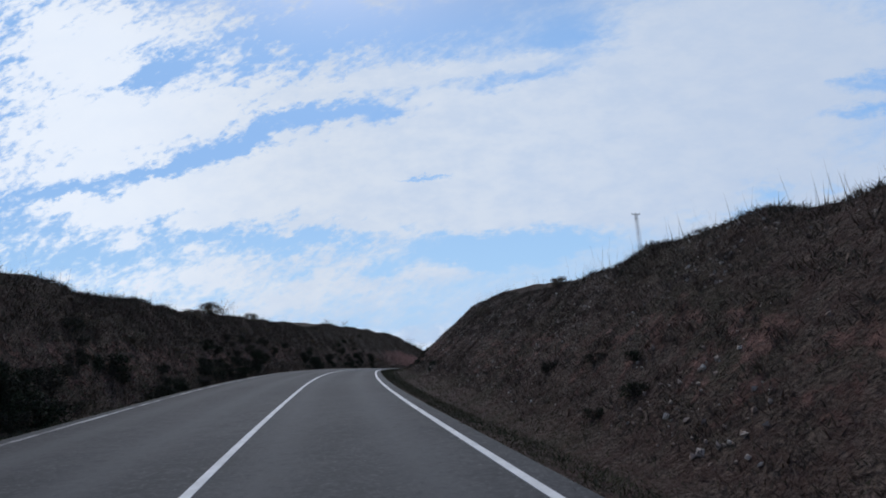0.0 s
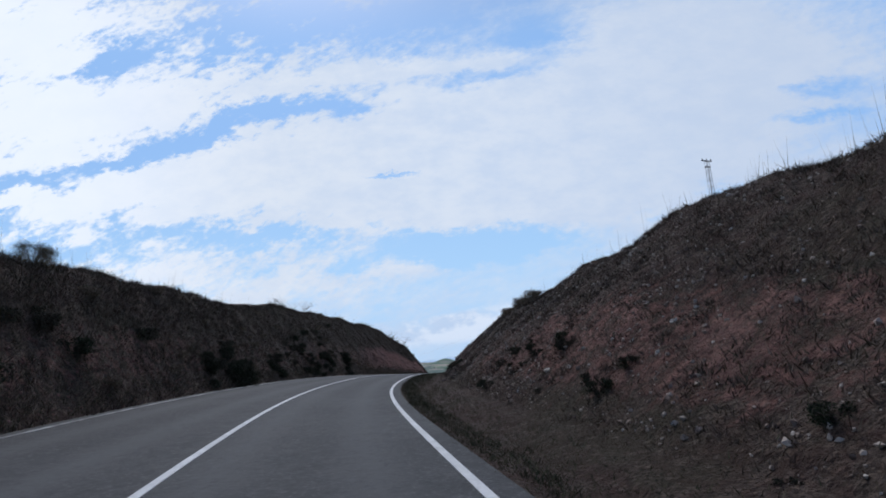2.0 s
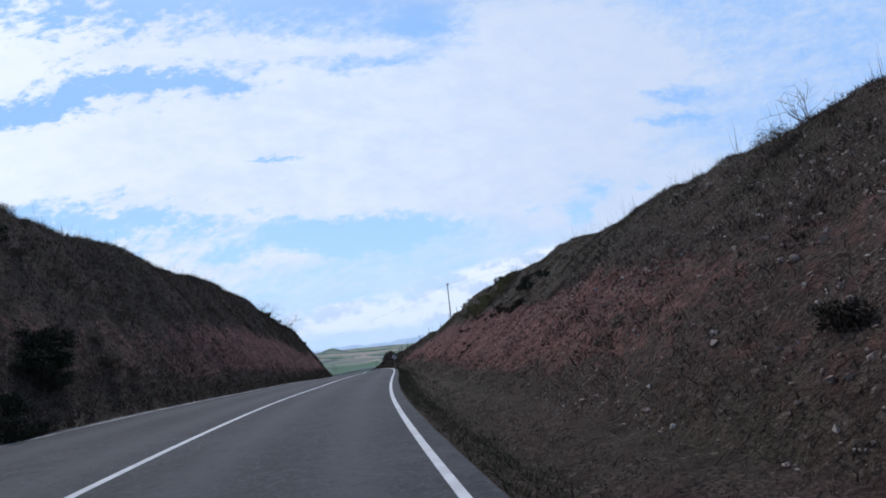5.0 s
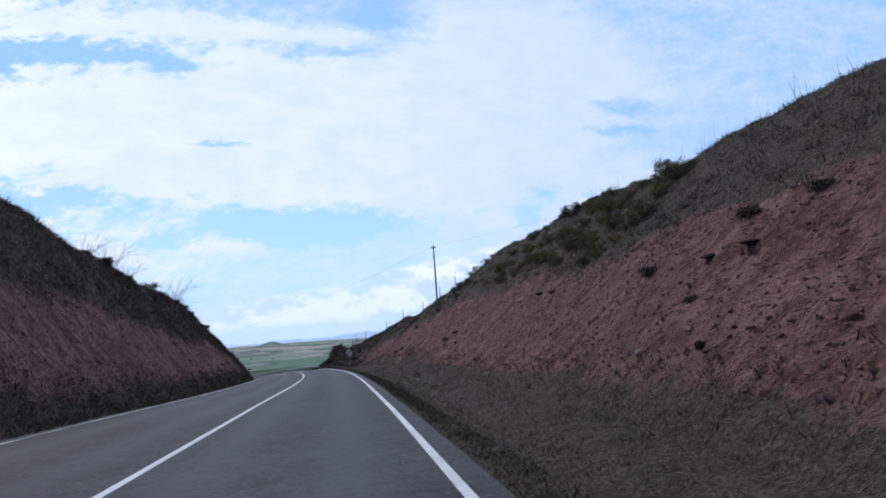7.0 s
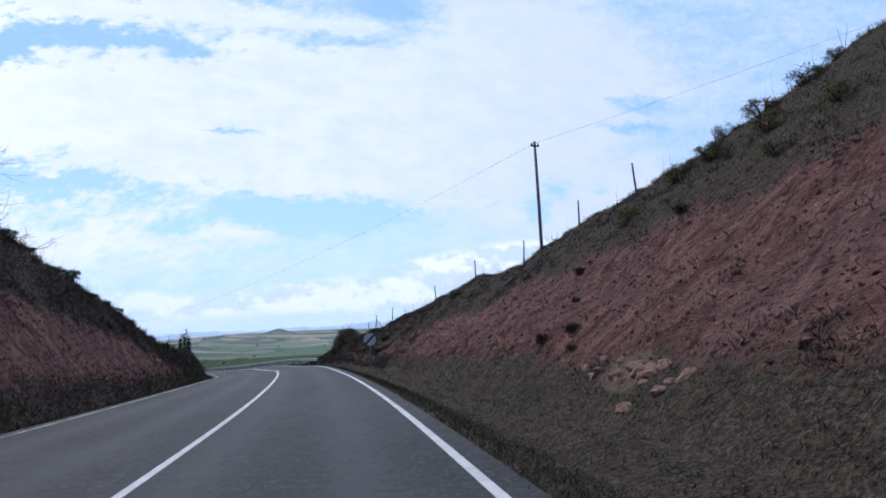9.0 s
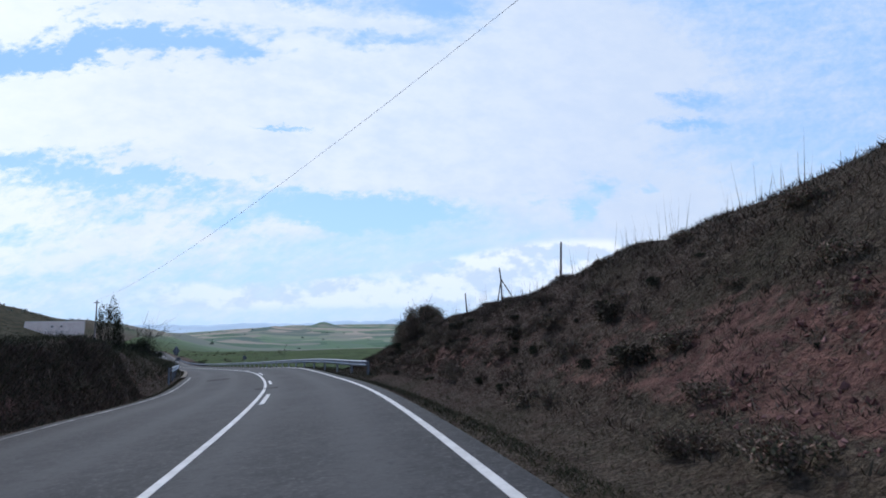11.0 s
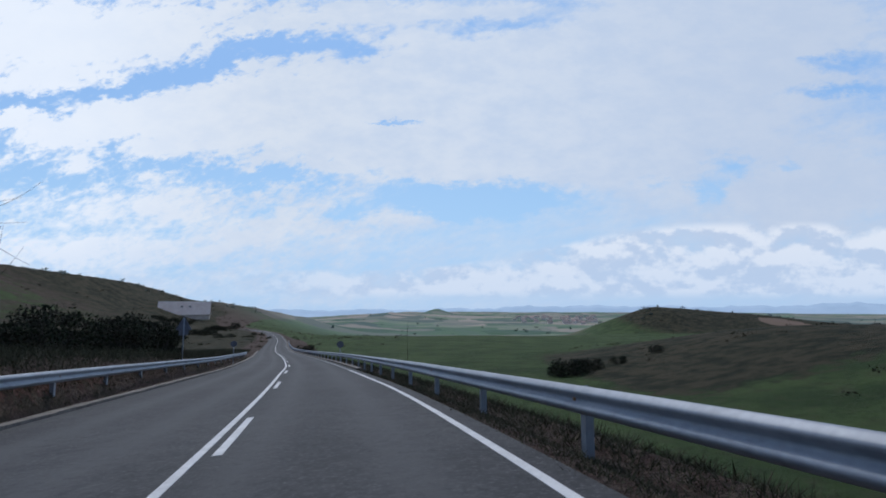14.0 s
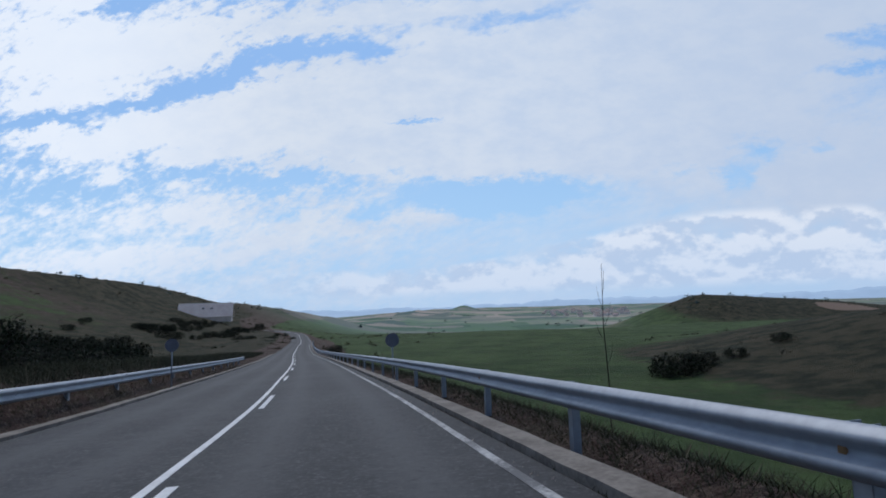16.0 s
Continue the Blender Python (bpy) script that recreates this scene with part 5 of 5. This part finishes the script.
    v = -7.0 - np.abs(rng.normal(size=len(u))) * 5
    blades("slope_grass_left", rng, u, v, 0.2 + 0.35 * rng.random(len(u)), 0.011, 4, GRASS_VERGE, "rough dry grass behind the far guardrail")
    # tall stalks on the crests
    U, V = right(650, 0.93, 1.15, -0.4, 13.2)
    blades("tall_stalks_right", rng, U, V, 0.45 + 0.75 * rng.random(len(U)) ** 2, 0.006, 2, GRASS_PALE, "tall pale grass stalks on the bank crest", 0.14)
    U, V = left(700, 0.93, 1.15, -0.4, 12)
    blades("tall_stalks_left", rng, U, V, 0.45 + 0.75 * rng.random(len(U)) ** 2, 0.006, 2, GRASS_PALE, "tall pale grass stalks on the opposite crest", 0.14)


grass()


# ---- stones and rock ----
def stone_mesh(seed, mat, flat=0.7):
    bm = bmesh.new()
    bmesh.ops.create_icosphere(bm, subdivisions=2, radius=1.0)
    rng = np.random.default_rng(seed)
    k = rng.normal(size=(5, 3))
    for v in bm.verts:
        p = np.array(v.co)
        s = 1 + sum(0.10 * math.sin(3 * float(p @ q) + i) for i, q in enumerate(k)) + rng.normal() * 0.03
        v.co = Vector((p[0] * s, p[1] * s * 0.8, p[2] * s * flat))
    me = bpy.data.meshes.new("stone")
    bm.to_mesh(me)
    bm.free()
    me.materials.append(mat)
    return me


def stones():
    rng = np.random.default_rng(31)
    kinds = [stone_mesh(i, STONE) for i in range(6)]

    def lay(name, me, u, lat, r, label, category, group, lift=0.12):
        x, y, z = ground_at(u, lat)
        ob = new(name, me)
        ob.matrix_basis = pose(x, y, z + r * lift, *(rng.uniform(-25, 25, 2)), rng.uniform(0, 360)) @ Matrix.Diagonal((r, r, r, 1))
        return tagged(ob, label, category, group)
    for i in range(260):
        u = rng.normal(4.1, 0.75)
        k = rng.uniform(0.05, 0.92)
        lat = 3.5 + float(cut_r_at(np.float64(u))[0]) / 0.8 * k
        r = 0.03 + 0.06 * rng.random() ** 3
        lay("stone", kinds[i % 6], u, lat, r, "pale rounded stone lying on the bank", "stone", "stones on the bank")
    lay("stone", kinds[0], 3.86, 3.3, 0.17, "large pale stone at the foot of the bank", "stone", "stones on the bank")
    for i in range(36):
        u = rng.uniform(0.2, 12.5)
        lay("stone", kinds[i % 6], u, 3.3 + rng.random() * 1.4, 0.025 + 0.035 * rng.random() ** 2, "small pale stone by the ditch", "stone", "stones by the ditch")
    red = [stone_mesh(50 + i, ROCK_RED, 0.6) for i in range(4)]
    pale = [stone_mesh(60 + i, ROCK_PALE, 0.6) for i in range(4)]
    for i in range(40):
        u, k = rng.uniform(6.4, 10.6), rng.uniform(0.12, 0.6)
        lay("rock", red[i % 4], u, 3.5 + float(cut_r_at(np.float64(u))[0]) / 0.8 * k, rng.uniform(0.07, 0.16), "red rock jutting from the cut bank", "rock", "rocks in the red bank", -0.35)
    # near-black slabs stand for the shade in slots and pits of the bank
    shade_slab = stone_mesh(70, SLOT_SHADE, 0.20)
    for u, lat, r, size in ((7.56, 6.3, 0.0, (0.26, 0.14, 0.16)), (7.50, 6.42, 8.0, (0.36, 0.14, 0.14)), (7.44, 4.62, 0.0, (0.08, 0.08, 0.3)), (8.3, 7.4, 5.0, (0.24, 0.12, 0.3)), (6.9, 5.6, -6.0, (0.16, 0.1, 0.15))):
        x, y, z = ground_at(u, lat)
        ob = new("rock", shade_slab)
        ob.matrix_basis = pose(x, y, z + 0.02, 0, -14 + r, heading(u) + 20) @ Matrix.Diagonal((*size, 1))
        tagged(ob, "flat dark slab standing for a shaded slot in the red bank", "rock", "rocks in the red bank")
    for i in range(22):
        lay("rock", pale[i % 4], 9.53 + 0.055 * rng.normal(), 4.38 + 0.16 * rng.normal(), rng.uniform(0.09, 0.20), "pale broken rock at the foot of the bank", "rock", "pale rock outcrop", -0.45)


stones()


def rubble(name, rng, U, V, r, mat, label, category, sink=0.25):
    """Many small angular stones, six corners each, joined."""
    X, Y, _ = place(U, V)
    C = np.stack([X, Y, ground_z(U, V) + r * sink], -1)
    n = len(C)
    a = rng.normal(size=(n, 3))
    a /= np.linalg.norm(a, axis=1, keepdims=True)
    b = np.cross(a, rng.normal(size=(n, 3)))
    b /= np.linalg.norm(b, axis=1, keepdims=True)
    c = np.cross(a, b)
    R = r[:, None]
    pts = np.stack([C + d * R * k * rng.uniform(0.6, 1.25, (n, 1)) for d, k in ((a, 1.1), (-a, 1.1), (b, 0.9), (-b, 0.9), (c, 0.65), (-c, 0.65))], 1)
    tri = np.array([[0, 2, 4], [2, 1, 4], [1, 3, 4], [3, 0, 4], [2, 0, 5], [1, 2, 5], [3, 1, 5], [0, 3, 5]])
    F = (np.arange(n)[:, None, None] * 6 + tri[None]).reshape(-1, 3)
    ob = mesh_ob(name, pts.reshape(-1, 3), F, mat)
    return tagged(ob, label, category, kind="stuff")


def loose_stones():
    rng = np.random.default_rng(33)

    def bank_r(n, u0, u1, lo, hi):
        u = rng.uniform(u0, u1, n)
        return u, TOE_R + np.maximum(cut_r_at(u)[:, 0], 0.3) / SLOPE_R * rng.uniform(lo, hi, n)

    def bank_l(n, u0, u1, lo, hi):
        u = rng.uniform(u0, u1, n)
        return u, -TOE_L - np.maximum(cut_l_at(u)[:, 0], 0.6) / SLOPE_L * rng.uniform(lo, hi, n)
    U, V = bank_r(26000, 0.2, 6.4, 0.0, 0.95)
    keep = wobble(U * 14, V, 1.3, 5.0) + rng.normal(size=len(U)) * 0.5 > -0.1 + 0.5 * rise(np.abs(U - 3.8), 0.8, 2.4)
    U, V = U[keep], V[keep]
    rubble("loose_pebbles", rng, U, V, 0.014 + 0.045 * rng.random(len(U)) ** 2.2, STONE, "loose pale pebbles strewn over the bank", "pebbles")
    U, V = bank_r(1500, 2.6, 5.8, 0.12, 0.95)
    keep = rng.random(len(U)) < 0.25 + 0.75 * np.exp(-((U - 4.3) / 0.9) ** 2)
    U, V = U[keep], V[keep]
    rubble("bank_rubble", rng, U, V, 0.03 + 0.06 * rng.random(len(U)) ** 2, STONE, "larger pale stones weathering out of the bank", "stones", 0.1)
    u = rng.uniform(16.2, 19.0, 1500)
    rubble("kerb_debris", rng, u, line_r_at(u)[:, 0] + 0.16 + 0.07 * rng.normal(size=len(u)) + 0.04 * np.sin(u * 40), 0.008 + 0.03 * rng.random(len(u)) ** 3, STONE, "broken pale grit along the worn edge line", "grit", 0.9)
    U, V = bank_r(17000, 5.6, 11.4, 0.08, 0.52)
    r = 0.015 + 0.05 * rng.random(len(U)) ** 3
    rubble("red_clods_right", rng, U, V, r, CLOD, "crumbled red earth clods on the cut face", "clods", 0.0)
    U, V = bank_l(9000, 1.0, 11.6, 0.04, 0.5)
    r = 0.015 + 0.06 * rng.random(len(U)) ** 3
    rubble("red_clods_left", rng, U, V, r, CLOD, "crumbled red earth clods on the opposite bank", "clods", 0.0)


loose_stones()


# ---- barn, town, trees and mountains ----
WALL_PINK = plain("pale_plaster", (0.60, 0.49, 0.43), (0.76, 0.66, 0.59), 0.25, 0.9)
ROOF_TILE = plain("roof_tile", (0.76, 0.60, 0.51), (0.88, 0.74, 0.64), 0.3, 0.9)
DARK_OPEN = plain("dark_opening", (0.02, 0.02, 0.02), (0.04, 0.04, 0.04), 2.0, 0.9)
HOUSE_WALL = plain("house_wall", (0.62, 0.56, 0.50), (0.78, 0.74, 0.70), 0.2, 0.9)
HOUSE_ROOF = plain("house_roof", (0.46, 0.33, 0.29), (0.58, 0.43, 0.37), 0.2, 0.9)


def gable(L, W, h, rise_h, over=0.5):
    """Roof of two slopes over a box L by W, as a closed slab."""
    a, b = L / 2 + over, W / 2 + over
    low, t = h - over * rise_h / (W / 2), 0.25
    v = []
    for x in (-a, a):
        v += [(x, -b, low), (x, 0, h + rise_h), (x, b, low), (x, b, low + t), (x, 0, h + rise_h + t), (x, -b, low + t)]
    f = [[0, 5, 4, 1], [1, 4, 3, 2], [6, 7, 10, 11], [7, 8, 9, 10], [5, 11, 10, 4], [4, 10, 9, 3], [0, 1, 7, 6], [1, 2, 8, 7], [0, 6, 11, 5], [2, 3, 9, 8]]
    return v, f


def walls(L, W, h, rise_h):
    v = [(x, y, z) for x in (-L / 2, L / 2) for y, z in ((-W / 2, -2.5), (W / 2, -2.5), (W / 2, h), (0, h + rise_h - 0.05), (-W / 2, h))]
    return v, [[4, 3, 2, 1, 0], [5, 6, 7, 8, 9], [0, 5, 9, 4], [1, 2, 7, 6]]


def barn():
    x, y, z = land_at(-178, 562)
    ob = thing("barn", (x, y, z - 0.6), "long low barn, its steep pale roof standing for the lit face", "barn", turn=20)
    # low walls, steep pale roof: shape and colour stand for the long face in light
    L, W, h, r = 31, 15, 1.5, 8.0
    wl = part("wall", joined("wall", [walls(L, W, h, r)], WALL_PINK), ob)
    part("roof", joined("roof", [gable(L, W, h, r, 0.9)], ROOF_TILE), ob)
    part("window", joined("window", [box(-9.0, -7.8, -W / 2 - 0.04, -W / 2 + 0.1, 0.2, 0.9)], DARK_OPEN), wl)
    for wx in (-1.6, 3.4):
        v, f = box(wx - 0.6, wx + 0.6, -0.6, 0.6, 0.0, 0.16, 0.05)
        sky = joined("skylight", [(v, f)], DARK_OPEN)
        sky.matrix_basis = pose(0, -W / 4 + 0.4, h + r * (0.5 + 0.4 / (W / 2)) + 0.26, math.degrees(math.atan2(r, W / 2)), 0, 0)
        part("skylight", sky, ob)


barn()


def town():
    rng = np.random.default_rng(41)
    for k in range(70):
        d = rng.uniform(1900, 3000)
        a = radians(rng.uniform(8.5, 17.0))
        x, y, z = land_at(-6 + d * math.sin(a), 195 + d * math.cos(a))
        ob = thing("house", (x, y, z), "distant pale house with a red tiled roof", "house", "houses of the distant town", float(rng.uniform(-40, 40)))
        L, W, h = rng.uniform(10, 22), rng.uniform(8, 12), rng.uniform(5, 9)
        wl = part("wall", joined("wall", [walls(L, W, h, 2.2)], HOUSE_WALL), ob)
        part("roof", joined("roof", [gable(L, W, h, 2.2)], HOUSE_ROOF), ob)
        for wx in (-L / 4, L / 4):
            part("window", joined("window", [box(wx - 0.8, wx + 0.8, -W / 2 - 0.08, -W / 2 + 0.1, h * 0.45, h * 0.45 + 1.6)], DARK_OPEN), wl)


town()


def hillside_scrub():
    """Low dark scrub and rough tufts over the open slopes."""
    rng = np.random.default_rng(61)
    pts, size = [], []
    for k in range(2600):
        if k < 1500:
            x, y, s = rng.uniform(-240, -26), rng.uniform(215, 760), rng.uniform(0.25, 0.9) ** 1.5 * 1.6
            if wobble(np.float64(x), np.float64(y), 28, 1.0) < -0.1:
                continue
        elif k < 2100:
            x, y, s = rng.uniform(38, 170), rng.uniform(225, 400), rng.uniform(0.2, 0.9)
            if wobble(np.float64(x), np.float64(y), 22, 1.0) < 0.0:
                continue
        else:
            x, y, s = rng.uniform(180, 520), rng.uniform(660, 940), rng.uniform(0.6, 2.0)
            if wobble(np.float64(x), np.float64(y), 50, 1.0) < 0.15:
                continue
        z = land_at(x, y)[2]
        n = 22
        pts.append(rng.normal(size=(n, 3)) * np.array([0.6, 0.6, 0.3]) * s + [x, y, z + s * 0.25])
        size += [s * 0.26] * n
    me = fast_mesh("hillside_scrub", leaf_faces(rng, np.concatenate(pts), np.array(size)[:, None]), 4, LEAF_HEATH)
    tagged(new("hillside_scrub", me), "low dark scrub scattered over the hillsides", "scrub", kind="stuff")


hillside_scrub()


def far_trees():
    rng = np.random.default_rng(51)
    pts, size = [], []
    spots = []
    for k in range(110):
        d = rng.uniform(900, 4300)
        a = radians(rng.uniform(-28, 40))
        spots.append((-6 + d * math.sin(a), 195 + d * math.cos(a), rng.uniform(2, 5)))
    for k in range(70):
        y = rng.uniform(380, 880)
        spots.append((-235 + rng.uniform(-12, 12) + (y - 600) * 0.02, y, rng.uniform(0.6, 1.7)))
    for k in range(40):
        t = rng.random()
        spots.append((165 + 330 * t, 790 + rng.uniform(-40, 40) + 60 * t, rng.uniform(1.0, 2.2)))
    for x, y, s in spots:
        z = land_at(x, y)[2]
        p = rng.normal(size=(26, 3)) * np.array([0.55, 0.55, 0.4]) * s + [x, y, z + s * 0.55]
        pts.append(p)
        size += [s * 0.35] * 26
    P = np.concatenate(pts)
    me = fast_mesh("far_trees", leaf_faces(rng, P, np.array(size)[:, None]), 4, HAZE_LEAF)
    tagged(new("far_trees", me), "scattered trees and hedges in the far fields, paled by painted haze", "trees", kind="stuff")


far_trees()


def mountains():
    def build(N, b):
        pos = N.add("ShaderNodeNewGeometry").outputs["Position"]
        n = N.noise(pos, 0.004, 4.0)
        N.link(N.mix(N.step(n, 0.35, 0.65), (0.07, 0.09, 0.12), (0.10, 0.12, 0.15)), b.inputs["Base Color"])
        # blue emission puts the haze of distance onto the ridge
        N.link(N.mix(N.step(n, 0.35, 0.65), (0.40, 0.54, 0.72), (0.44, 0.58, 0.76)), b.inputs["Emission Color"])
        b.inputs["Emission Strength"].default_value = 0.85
    mat = material("haze_glow", build, 1.0)
    a = np.radians(np.linspace(-75, 75, 260))
    deg = np.degrees(a)
    h = 16 + 30 * rise(deg, 2, 12) * (1 - 0.3 * rise(deg, 20, 26)) + 26 * rise(deg, 30, 36) + 8 * np.sin(deg * 0.9) + 6 * np.sin(deg * 2.7 + 1) + 5 * np.sin(deg * 6.1)
    h = np.where(deg < 0, 6 + 8 * np.sin(deg * 0.7) + 4 * np.sin(deg * 3.1), h)
    rows = []
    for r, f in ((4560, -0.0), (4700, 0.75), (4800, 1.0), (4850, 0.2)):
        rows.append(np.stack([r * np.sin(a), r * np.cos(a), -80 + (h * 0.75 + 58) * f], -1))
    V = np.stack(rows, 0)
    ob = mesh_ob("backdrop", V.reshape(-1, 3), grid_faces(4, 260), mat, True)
    tagged(ob, "mountains on the horizon, their blue haze a painted glow", "mountains", kind="structure")


mountains()
